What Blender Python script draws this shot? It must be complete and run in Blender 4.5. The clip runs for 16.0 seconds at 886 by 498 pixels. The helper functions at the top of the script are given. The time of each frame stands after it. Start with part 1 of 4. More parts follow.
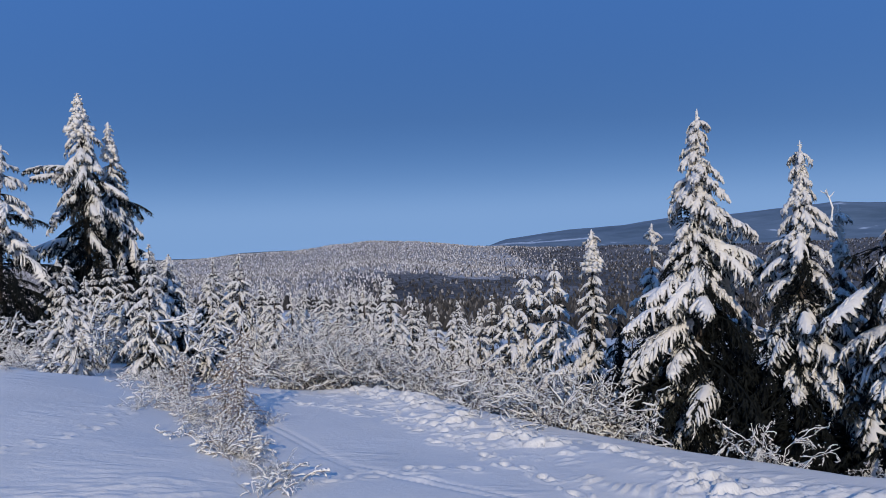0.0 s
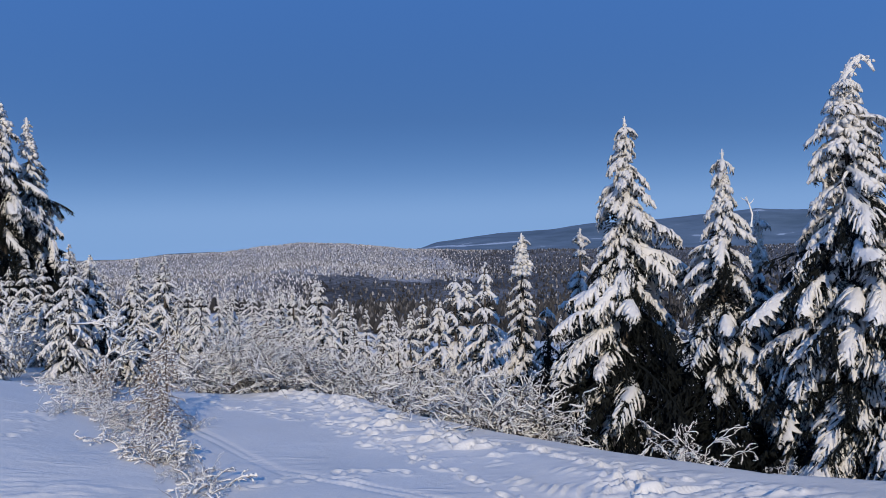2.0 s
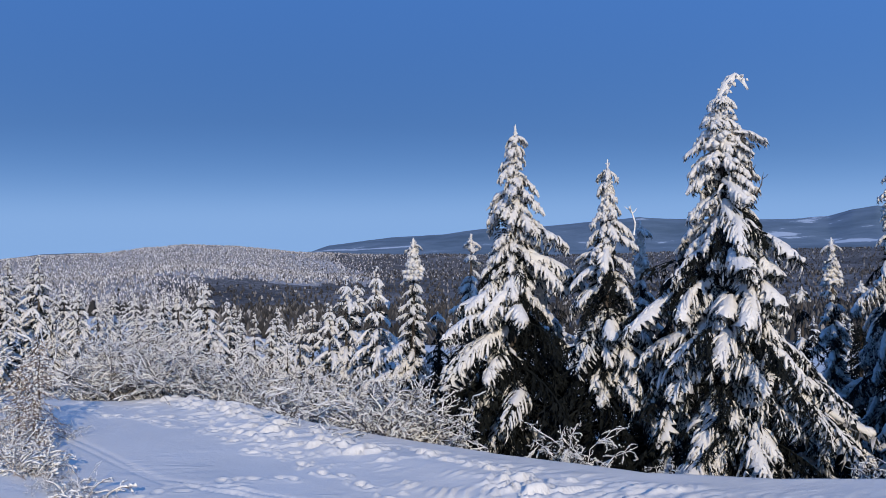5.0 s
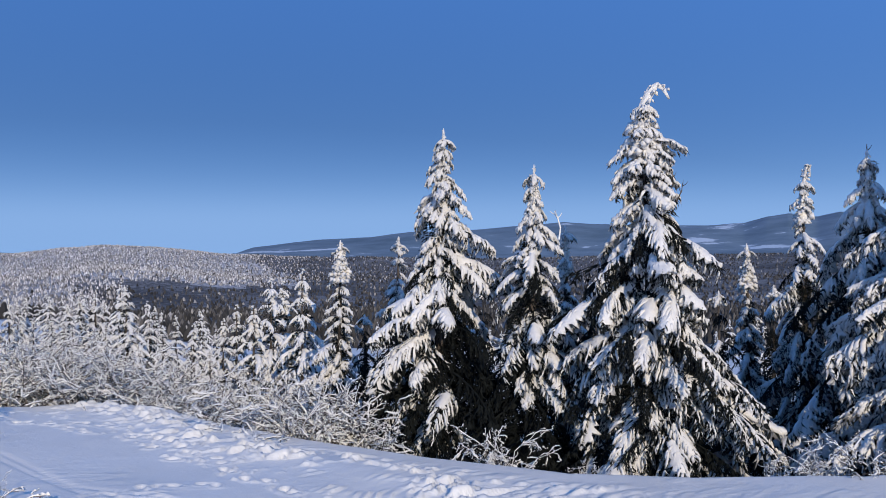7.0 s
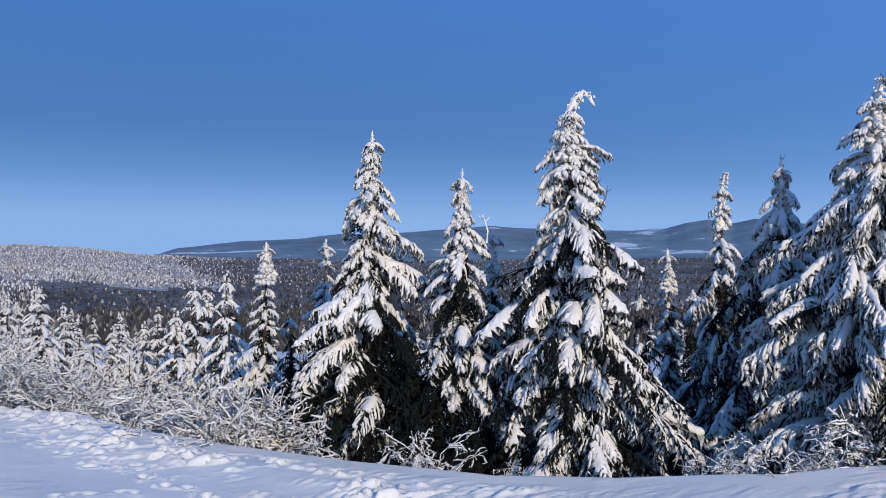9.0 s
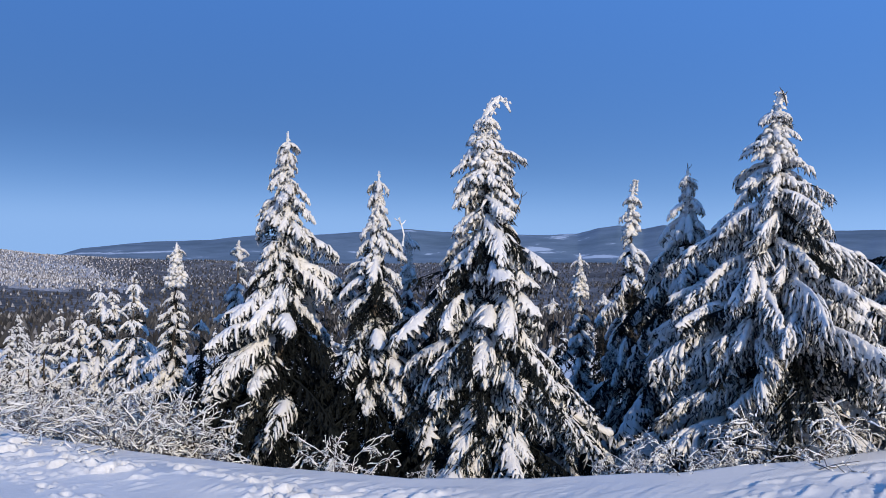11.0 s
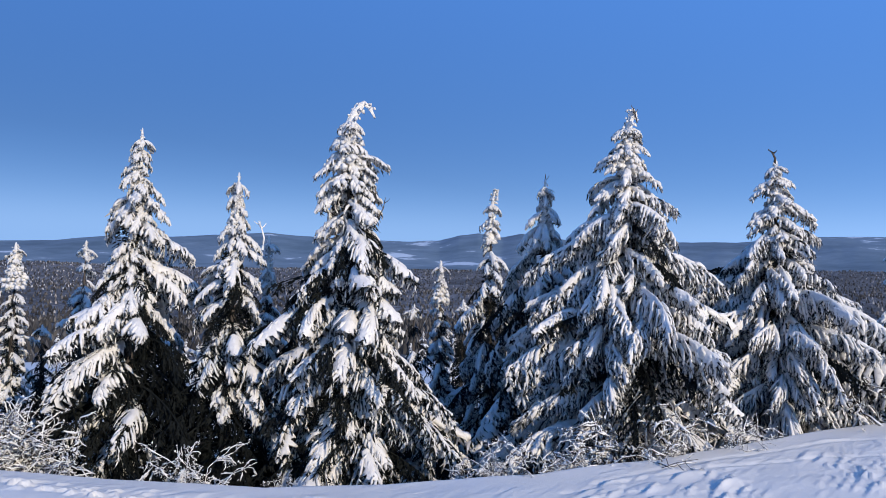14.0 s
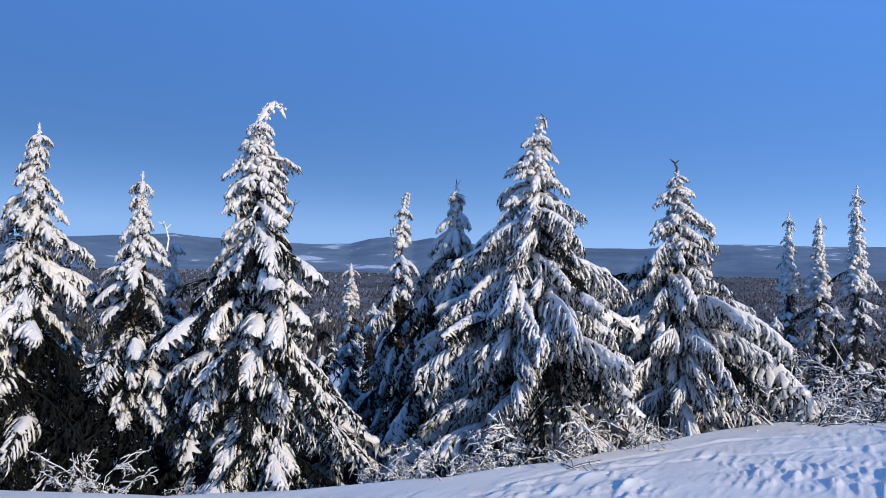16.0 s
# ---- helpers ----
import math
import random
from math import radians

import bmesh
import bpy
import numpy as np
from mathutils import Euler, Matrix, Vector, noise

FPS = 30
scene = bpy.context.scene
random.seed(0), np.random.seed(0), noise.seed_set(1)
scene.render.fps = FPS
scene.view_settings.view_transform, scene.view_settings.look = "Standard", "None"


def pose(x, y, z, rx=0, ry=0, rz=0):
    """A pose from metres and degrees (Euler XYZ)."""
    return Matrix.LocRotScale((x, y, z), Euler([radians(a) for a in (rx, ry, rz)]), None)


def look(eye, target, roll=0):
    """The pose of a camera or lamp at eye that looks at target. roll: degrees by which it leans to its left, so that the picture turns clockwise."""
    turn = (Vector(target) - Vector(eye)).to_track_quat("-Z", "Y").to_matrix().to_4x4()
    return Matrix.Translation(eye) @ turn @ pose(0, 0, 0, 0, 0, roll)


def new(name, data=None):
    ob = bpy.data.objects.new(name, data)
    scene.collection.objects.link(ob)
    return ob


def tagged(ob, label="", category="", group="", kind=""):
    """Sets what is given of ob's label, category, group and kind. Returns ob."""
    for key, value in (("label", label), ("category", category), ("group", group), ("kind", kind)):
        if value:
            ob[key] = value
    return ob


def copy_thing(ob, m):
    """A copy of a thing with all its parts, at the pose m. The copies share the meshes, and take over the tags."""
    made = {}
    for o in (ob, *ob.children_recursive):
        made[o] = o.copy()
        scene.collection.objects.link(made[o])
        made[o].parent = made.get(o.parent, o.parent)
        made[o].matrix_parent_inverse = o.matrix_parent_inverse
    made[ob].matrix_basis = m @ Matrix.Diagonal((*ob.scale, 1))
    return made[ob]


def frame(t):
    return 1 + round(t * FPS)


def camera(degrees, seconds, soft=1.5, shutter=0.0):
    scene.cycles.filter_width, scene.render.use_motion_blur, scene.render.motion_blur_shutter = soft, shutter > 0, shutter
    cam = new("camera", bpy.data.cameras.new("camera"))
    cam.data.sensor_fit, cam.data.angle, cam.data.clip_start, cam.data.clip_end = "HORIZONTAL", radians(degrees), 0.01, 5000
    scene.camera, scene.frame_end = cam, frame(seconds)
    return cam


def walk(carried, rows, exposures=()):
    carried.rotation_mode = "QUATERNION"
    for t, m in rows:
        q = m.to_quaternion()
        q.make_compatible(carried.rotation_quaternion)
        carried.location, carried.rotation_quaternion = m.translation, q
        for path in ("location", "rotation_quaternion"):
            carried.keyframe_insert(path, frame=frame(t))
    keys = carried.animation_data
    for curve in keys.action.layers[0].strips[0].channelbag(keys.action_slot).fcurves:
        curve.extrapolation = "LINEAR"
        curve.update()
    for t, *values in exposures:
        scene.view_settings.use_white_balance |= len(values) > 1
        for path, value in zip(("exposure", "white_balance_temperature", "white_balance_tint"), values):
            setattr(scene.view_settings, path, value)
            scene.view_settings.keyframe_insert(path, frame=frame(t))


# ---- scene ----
# ---- camera: a slow pan on one spot, about 2.4 m above the snow ----
cam = camera(55.19, 16.0, soft=0.8)
EYE = (0.0, 0.0, 2.4)
PATH = [(0, -1.75, -0.18, 1.85),
        (0.5, -2.85, -0.17, 1.71),
        (1, -4.09, -0.16, 1.57),
        (1.5, -5.34, -0.14, 1.49),
        (2, -6.40, -0.13, 1.41),
        (2.5, -7.37, -0.10, 1.33),
        (3, -8.39, -0.08, 1.18),
        (3.5, -9.55, -0.06, 1.06),
        (4, -10.92, -0.03, 0.95),
        (6.5, -17.43, 0.15, 0.29),
        (7, -18.60, 0.20, 0.21),
        (7.5, -20.02, 0.25, 0.11),
        (8, -21.06, 0.29, 0.01),
        (8.5, -22.02, 0.33, -0.11),
        (9, -23.47, 0.40, -0.24),
        (9.5, -25.00, 0.45, -0.34),
        (12, -32.15, 0.83, -1.02),
        (12.5, -33.79, 0.93, -1.14),
        (13, -35.23, 1.02, -1.26),
        (13.5, -36.94, 1.13, -1.42),
        (14, -38.46, 1.22, -1.54),
        (14.5, -39.71, 1.31, -1.66),
        (15, -41.14, 1.42, -1.76),
        (15.5, -42.88, 1.53, -1.88),
        (16, -44.50, 1.65, -2.02)]
walk(cam, [(t, pose(*EYE, 90 + p, r, y)) for t, y, p, r in PATH], [(0, -0.36, 7400, 12), (4, -0.20, 7400, 12), (9, -0.05, 7400, 12), (13, 0.08, 7400, 12), (16, 0.10, 7400, 12)])

# ---- world, sun ----
SUN_AZ, SUN_EL = 177.0, 20.0        # degrees to the left of +y, and above the horizon
world = bpy.data.worlds.new("winter_sky")
scene.world = world
world.use_nodes = True
wn = world.node_tree
sky = wn.nodes.new("ShaderNodeTexSky")
sky.sky_type = "NISHITA"
sky.sun_disc = False
sky.sun_elevation = radians(SUN_EL)
sky.sun_rotation = radians(-SUN_AZ)
sky.altitude = 900
sky.air_density = 0.7
sky.dust_density = 0.3
sky.ozone_density = 3.0
wn.nodes["Background"].inputs["Strength"].default_value = 0.088
# clear winter air: deep azure above, greyer towards the horizon; the redness of the sky sets its colour, its brightness evens out
parts = wn.nodes.new("ShaderNodeSeparateColor")
whole = wn.nodes.new("ShaderNodeCombineColor")
wn.links.new(sky.outputs[0], parts.inputs[0])


def sky_math(op, first, second):
    node = wn.nodes.new("ShaderNodeMath")
    node.operation = op
    node.inputs[2].default_value = 0.2
    for socket, value in zip(node.inputs, (first, second)):
        if isinstance(value, (int, float)):
            socket.default_value = value
        else:
            wn.links.new(value, socket)
    return node.outputs[0]


red, blue = parts.outputs[0], parts.outputs[2]
redness = sky_math("MAXIMUM", sky_math("SMOOTH_MIN", sky_math("DIVIDE", red, blue), 0.46), 0.2)
even = sky_math("POWER", sky_math("MAXIMUM", sky_math("MINIMUM", blue, 8.0), 3.3), -0.6)
for channel, (power, amount) in enumerate(((3.1, 102.0), (2.0, 87.0), (1.21, 94.0))):
    value = sky_math("MULTIPLY", sky_math("MULTIPLY", sky_math("POWER", redness, power), amount), even)
    wn.links.new(value, whole.inputs[channel])
wn.links.new(whole.outputs[0], wn.nodes["Background"].inputs["Color"])

sun_dir = Vector((-math.sin(radians(SUN_AZ)) * math.cos(radians(SUN_EL)),
                  math.cos(radians(SUN_AZ)) * math.cos(radians(SUN_EL)), math.sin(radians(SUN_EL))))
sun = new("sun", bpy.data.lights.new("sun", "SUN"))
sun.data.energy = 3.1
sun.data.angle = radians(0.5)
sun.data.color = (1.0, 0.955, 0.885)
sun.matrix_world = look((0, 0, 60), Vector((0, 0, 60)) - sun_dir)


# ---- materials ----
def material(name, rough=0.7):
    m = bpy.data.materials.new(name)
    m.use_nodes = True
    b = m.node_tree.nodes["Principled BSDF"]
    b.inputs["Roughness"].default_value = rough
    return m, m.node_tree, b


def noise_node(nt, scale, detail=4.0, rough=0.55, coord="Object"):
    tc = nt.nodes.new("ShaderNodeTexCoord")
    n = nt.nodes.new("ShaderNodeTexNoise")
    n.inputs["Scale"].default_value = scale
    n.inputs["Detail"].default_value = detail
    n.inputs["Roughness"].default_value = rough
    nt.links.new(tc.outputs[coord], n.inputs["Vector"])
    return n


def ramp(nt, source, stops):
    r = nt.nodes.new("ShaderNodeValToRGB")
    e = r.color_ramp.elements
    while len(e) < len(stops):
        e.new(0.5)
    for el, (p, c) in zip(e, stops):
        el.position, el.color = p, (*c, 1)
    nt.links.new(source, r.inputs["Fac"])
    return r


def bump(nt, b, source, strength, distance):
    n = nt.nodes.new("ShaderNodeBump")
    n.inputs["Strength"].default_value = strength
    n.inputs["Distance"].default_value = distance
    nt.links.new(source, n.inputs["Height"])
    nt.links.new(n.outputs[0], b.inputs["Normal"])
    return n


def noisy(name, scale, stops, rough=0.7, bump_scale=0, bump_dist=0.01, bump_strength=0.6, coord="Object", gloss=0.5):
    m, nt, b = material(name, rough)
    b.inputs["Specular IOR Level"].default_value = gloss
    n = noise_node(nt, scale, coord=coord)
    r = ramp(nt, n.outputs["Fac"], stops)
    nt.links.new(r.outputs[0], b.inputs["Base Color"])
    if bump_scale:
        k = noise_node(nt, bump_scale, 5.0, 0.6, coord)
        bump(nt, b, k.outputs["Fac"], bump_strength, bump_dist)
    return m


def packed_snow(name, streak):
    """Wind-packed snow; where the wind has cut it, fine slanting ridges."""
    m, nt, b = material(name, 0.55)
    n = noise_node(nt, 0.9)
    r = ramp(nt, n.outputs["Fac"], [(0.3, (0.78, 0.745, 0.68)), (0.7, (0.85, 0.815, 0.75))])
    nt.links.new(r.outputs[0], b.inputs["Base Color"])
    grain = noise_node(nt, 16.0, 5.0, 0.65)
    bump(nt, b, grain.outputs["Fac"], 0.4, 0.02)
    first = b.inputs["Normal"].links[0].from_node
    tc = nt.nodes.new("ShaderNodeTexCoord")
    mp = nt.nodes.new("ShaderNodeMapping")
    mp.inputs["Rotation"].default_value = (0, 0, -0.72)
    mp.inputs["Scale"].default_value = (1.3, 5.0, 1.0)
    cut = nt.nodes.new("ShaderNodeTexNoise")
    cut.inputs["Scale"].default_value = 1.0
    cut.inputs["Detail"].default_value = 2.0
    cut.inputs["Distortion"].default_value = 0.6
    nt.links.new(tc.outputs["Object"], mp.inputs["Vector"])
    nt.links.new(mp.outputs[0], cut.inputs["Vector"])
    patch = noise_node(nt, 0.7, 3.0)
    where = ramp(nt, patch.outputs["Fac"], [(0.40 if streak > 0.5 else 0.52, (0, 0, 0)), (0.56 if streak > 0.5 else 0.66, (1, 1, 1))])
    edge = ramp(nt, cut.outputs["Fac"], [(0.40, (0, 0, 0)), (0.60, (1, 1, 1))])
    both = nt.nodes.new("ShaderNodeMath")
    both.operation = "MULTIPLY"
    nt.links.new(where.outputs[0], both.inputs[0])
    nt.links.new(edge.outputs[0], both.inputs[1])
    cutting = nt.nodes.new("ShaderNodeBump")
    cutting.inputs["Strength"].default_value = streak
    cutting.inputs["Distance"].default_value = 0.035
    nt.links.new(both.outputs[0], cutting.inputs["Height"])
    nt.links.new(cutting.outputs[0], first.inputs["Normal"])
    return m


SNOW_GROUND = packed_snow("wind_packed_snow", 0.25)
SNOW_CUT = packed_snow("wind_carved_snow", 0.3)
SNOW_LOAD = noisy("clumped_snow", 5.0, [(0.3, (0.72, 0.69, 0.645)), (0.65, (0.84, 0.81, 0.76))], 0.6, 24.0, 0.04, 0.6)
FROST = noisy("hoar_frost", 3.0, [(0.3, (0.80, 0.775, 0.73)), (0.7, (0.90, 0.875, 0.83))], 0.7)
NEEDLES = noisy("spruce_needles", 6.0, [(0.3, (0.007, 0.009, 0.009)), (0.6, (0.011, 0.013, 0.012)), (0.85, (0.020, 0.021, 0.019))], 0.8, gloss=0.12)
FROSTED = noisy("frosted_needles", 7.0, [(0.35, (0.06, 0.06, 0.06)), (0.5, (0.22, 0.22, 0.225)), (0.68, (0.55, 0.54, 0.54))], 0.8)
BARK = noisy("spruce_bark", 9.0, [(0.3, (0.035, 0.028, 0.022)), (0.7, (0.12, 0.095, 0.075))], 0.85, 40.0, 0.01)
TWIG = noisy("bare_twigs", 7.0, [(0.3, (0.030, 0.024, 0.021)), (0.7, (0.085, 0.068, 0.057))], 0.85, gloss=0.15)
LARCH = noisy("dry_larch_twigs", 7.0, [(0.3, (0.10, 0.065, 0.045)), (0.7, (0.26, 0.19, 0.14))], 0.8)


def speckled(name, stops, small=0.22, large=0.009):
    """Woods seen from afar: fine speckle of crowns over broad patches."""
    m, nt, b = material(name, 0.95)
    a, c = noise_node(nt, small, 3.0, 0.7), noise_node(nt, large, 4.0, 0.6)
    mix = nt.nodes.new("ShaderNodeMix")
    mix.inputs[0].default_value = 0.4
    nt.links.new(a.outputs["Fac"], mix.inputs[2])
    nt.links.new(c.outputs["Fac"], mix.inputs[3])
    r = ramp(nt, mix.outputs[0], stops)
    nt.links.new(r.outputs[0], b.inputs["Base Color"])
    bump(nt, b, a.outputs["Fac"], 1.0, 3.0)
    return m


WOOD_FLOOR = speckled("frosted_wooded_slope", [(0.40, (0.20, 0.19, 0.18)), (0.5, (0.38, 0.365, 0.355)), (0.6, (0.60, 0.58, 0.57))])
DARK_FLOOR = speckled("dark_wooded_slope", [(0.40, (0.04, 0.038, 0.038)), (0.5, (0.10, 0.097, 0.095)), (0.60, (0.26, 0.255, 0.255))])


def crowns(name, stops):
    """Far trees, each with a shade of its own."""
    m, nt, b = material(name, 0.95)
    g = nt.nodes.new("ShaderNodeNewGeometry")
    r = ramp(nt, g.outputs["Random Per Island"], stops)
    nt.links.new(r.outputs[0], b.inputs["Base Color"])
    return m


FAR_SNOW_TREE = crowns("frosted_far_woods", [(0.0, (0.10, 0.09, 0.085)), (0.3, (0.26, 0.245, 0.235)), (0.7, (0.50, 0.48, 0.465)), (1.0, (0.74, 0.72, 0.71))])
FAR_DARK_TREE = crowns("bare_far_woods", [(0.0, (0.018, 0.017, 0.016)), (0.6, (0.06, 0.055, 0.05)), (0.9, (0.13, 0.12, 0.11)), (1.0, (0.42, 0.40, 0.38))])


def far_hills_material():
    m, nt, b = material("haze_blue_hills", 1.0)
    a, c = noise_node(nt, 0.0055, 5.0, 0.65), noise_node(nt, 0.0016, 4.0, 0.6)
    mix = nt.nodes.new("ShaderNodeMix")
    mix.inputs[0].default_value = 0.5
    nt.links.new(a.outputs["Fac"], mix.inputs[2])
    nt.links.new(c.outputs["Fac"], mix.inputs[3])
    # blue-grey haze of distance is put into these colours, snow patches too
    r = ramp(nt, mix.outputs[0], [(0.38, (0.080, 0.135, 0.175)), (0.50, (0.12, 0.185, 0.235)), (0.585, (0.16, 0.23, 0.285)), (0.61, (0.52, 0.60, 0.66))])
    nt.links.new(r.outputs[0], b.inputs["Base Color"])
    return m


HAZY_HILLS = far_hills_material()


# ---- mesh tools ----
class Buf:
    """Vertices and faces gathered in lists."""

    def __init__(self):
        self.v, self.f, self.alt = [], [], set()

    def tube(self, pts, radii, sides, flat=1.0, jitter=0.0, rng=random):
        n0 = len(self.v)
        rings = len(pts)
        for i, p in enumerate(pts):
            a, c = pts[max(i - 1, 0)], pts[min(i + 1, rings - 1)]
            t = (c - a)
            if t.length < 1e-6:
                t = Vector((0, 0, 1))
            t.normalize()
            side = t.cross(Vector((0, 0, 1)))
            if side.length < 0.05:
                side = Vector((1, 0, 0))
            side.normalize()
            up = side.cross(t)
            for k in range(sides):
                g = 2 * math.pi * k / sides
                r = radii[i] * (1 + jitter * (rng.random() * 2 - 1))
                self.v.append(p + side * (math.cos(g) * r) + up * (math.sin(g) * r * flat))
        for i in range(rings - 1):
            for k in range(sides):
                a, b = n0 + i * sides + k, n0 + i * sides + (k + 1) % sides
                self.f.append((a, b, b + sides, a + sides))
        self.f.append(tuple(n0 + k for k in reversed(range(sides))))
        self.f.append(tuple(n0 + (rings - 1) * sides + k for k in range(sides)))

    def spike(self, p, way, length, width, rng=random, alt=False):
        s = way.cross(Vector((rng.random() - 0.5, rng.random() - 0.5, rng.random() - 0.5)))
        s = s.normalized() * width if s.length > 1e-5 else Vector((width, 0, 0))
        n0 = len(self.v)
        self.v += [p - s, p + s, p + way * length]
        if alt:
            self.alt.add(len(self.f))
        self.f.append((n0, n0 + 1, n0 + 2))

    def lump(self, p, size, way, stretch=1.5, flat=0.75, rng=random):
        """A small uneven clod, longer along way."""
        side = way.cross(Vector((0, 0, 1)))
        side = side.normalized() if side.length > 0.05 else Vector((1, 0, 0))
        up = side.cross(way)
        n0 = len(self.v)
        j = lambda: size * rng.uniform(0.65, 1.35)
        k = lambda: (rng.random() - 0.5) * size * 0.6
        for a, b, c in ((stretch, 0, 0), (-stretch, 0, 0), (0, 1, 0), (0, -1, 0), (0, 0, flat), (0, 0, -flat)):
            q = j()
            self.v.append(p + way * (a * q + k()) + side * (b * q + k()) + up * (c * q + k()))
        for a, b in ((2, 4), (4, 3), (3, 5), (5, 2)):
            self.f += [(n0, n0 + a, n0 + b), (n0 + 1, n0 + b, n0 + a)]

    def fan(self, axis, lo, hi, rows, half, thick, down, cover, rng=random):
        """A mantle of snow over a spray of twigs: ridged towards the rim, its edge split into teeth that bend down."""
        n0, across = len(self.v), 7
        for i in range(rows):
            q = i / (rows - 1)
            s = lo + (hi - lo) * q
            p, t = axis(s), (axis(s + 0.02) - axis(s - 0.02)).normalized()
            side = t.cross(Vector((0, 0, 1))).normalized()
            up = side.cross(t)
            body = half * (0.30 + 0.70 * math.sin(math.pi * min(1, 0.15 + 0.8 * q))) * (0.35 if i == rows - 1 else 1)
            for k in range(across):
                v = 2 * k / (across - 1) - 1
                if k in (0, across - 1):
                    reach = 0.55 if i % 2 or rng.random() > cover else rng.uniform(0.9, 1.35)
                else:
                    reach = rng.uniform(0.85, 1.15)
                out = body * v * reach
                ridge = (0.5 if i % 2 == 0 else -0.5) * thick * abs(v)
                rise = thick * (1 - v * v) * rng.uniform(0.7, 1.3) + ridge - down * out * out / max(half, 0.01) * 0.9
                self.v.append(p + side * out + t * (abs(out) * rng.uniform(0.45, 0.75)) + up * rise)
        for i in range(rows):
            self.v.append(axis(lo + (hi - lo) * i / (rows - 1)) + Vector((0, 0, -0.5 * thick)))
        for i in range(rows - 1):
            for k in range(across - 1):
                a = n0 + i * across + k
                self.f.append((a, a + 1, a + 1 + across, a + across))
            m = n0 + rows * across + i
            self.f += [(n0 + i * across, n0 + (i + 1) * across, m + 1, m),
                       (n0 + i * across + across - 1, m, m + 1, n0 + (i + 1) * across + across - 1)]

    def mesh(self, name, mat, smooth=False, second=None):
        me = bpy.data.meshes.new(name)
        me.from_pydata([tuple(v) for v in self.v], [], self.f)
        me.materials.append(mat)
        if second:
            me.materials.append(second)
            me.polygons.foreach_set("material_index", [1 if i in self.alt else 0 for i in range(len(self.f))])
        if smooth:
            me.polygons.foreach_set("use_smooth", [True] * len(me.polygons))
        me.update()
        return me


def child(name, me, parent, m=None, label=""):
    ob = new(name, me)
    ob.parent = parent
    if m is not None:
        ob.matrix_local = m
    if label:
        tagged(ob, label)
    return ob


def polar(az, r, z=0.0):
    return Vector((-math.sin(radians(az)) * r, math.cos(radians(az)) * r, z))


# ---- ground: one sheet from the camera's feet to the far ridges ----
def lattice(ix, iy, seed):
    h = (ix.astype(np.int64) * 374761393 + iy.astype(np.int64) * 668265263 + seed * 974711) & 0x7FFFFFFF
    h = ((h ^ (h >> 13)) * 1274126177) & 0x7FFFFFFF
    return ((h ^ (h >> 16)) & 0xFFFF) / 65535.0


def vnoise(x, y, seed=0):
    ix, iy = np.floor(x), np.floor(y)
    fx, fy = x - ix, y - iy
    fx, fy = fx * fx * (3 - 2 * fx), fy * fy * (3 - 2 * fy)
    a, b = lattice(ix, iy, seed), lattice(ix + 1, iy, seed)
    c, d = lattice(ix, iy + 1, seed), lattice(ix + 1, iy + 1, seed)
    return (a + (b - a) * fx) * (1 - fy) + (c + (d - c) * fx) * fy - 0.5


def fbm(x, y, seed=0, octaves=4):
    v, a = 0.0, 1.0
    for o in range(octaves):
        v = v + a * vnoise(x, y, seed + o * 17)
        x, y, a = x * 2.03 + 5.1, y * 2.03 + 3.7, a * 0.5
    return v


def smooth(a, b, x):
    t = np.clip((x - a) / (b - a), 0, 1)
    return t * t * (3 - 2 * t)


# brink of the snowy shoulder: distance by azimuth
BRINK_AZ = [-180, -110, -72, -66, -60, -53, -45, -35, -27, -17, -9.5, -4.7, 0.3, 6, 11, 16, 24, 60, 180]
BRINK_R = [30, 26, 17.2, 15.8, 13.4, 11.2, 10.0, 9.6, 9.7, 10.6, 11.5, 12.4, 13.9, 14.4, 14.2, 14.0, 14.0, 26, 30]
# skyline of the near wooded hill, and of the far ridges: elevation in degrees by azimuth
HILL_AZ = [-180, -72, -60, -38, -22, -13, -8, -5, -3.1, 0, 3, 6, 8.2, 11.5, 15, 30, 180]
HILL_EL = [-0.6, 0.45, 0.35, -0.25, -0.5, -0.35, -0.3, -0.15, 0.02, 0.35, 0.5, 0.2, -0.06, -0.15, -0.4, -0.7, -0.6]
RIDGE_AZ = [-180, -72, -61.7, -57.4, -47.7, -43.7, -42.4, -40.8, -39.5, -38.2, -36, -29.2, -26.8, -22.6, -20.7, -16.5, -13.6, -10, -8.5, -6, -4.6, 4, 9, 11.5, 14, 30, 180]
RIDGE_EL = [1.0, 2.55, 2.45, 2.1, 1.95, 2.4, 2.1, 2.35, 2.2, 1.82, 1.67, 1.8, 1.98, 1.62, 1.52, 1.35, 1.0, 0.82, 0.68, 0.35, -0.1, -0.2, 0.05, 0.0, -0.3, -0.3, 1.0]


def brink(az):
    return np.interp(az, BRINK_AZ, BRINK_R)


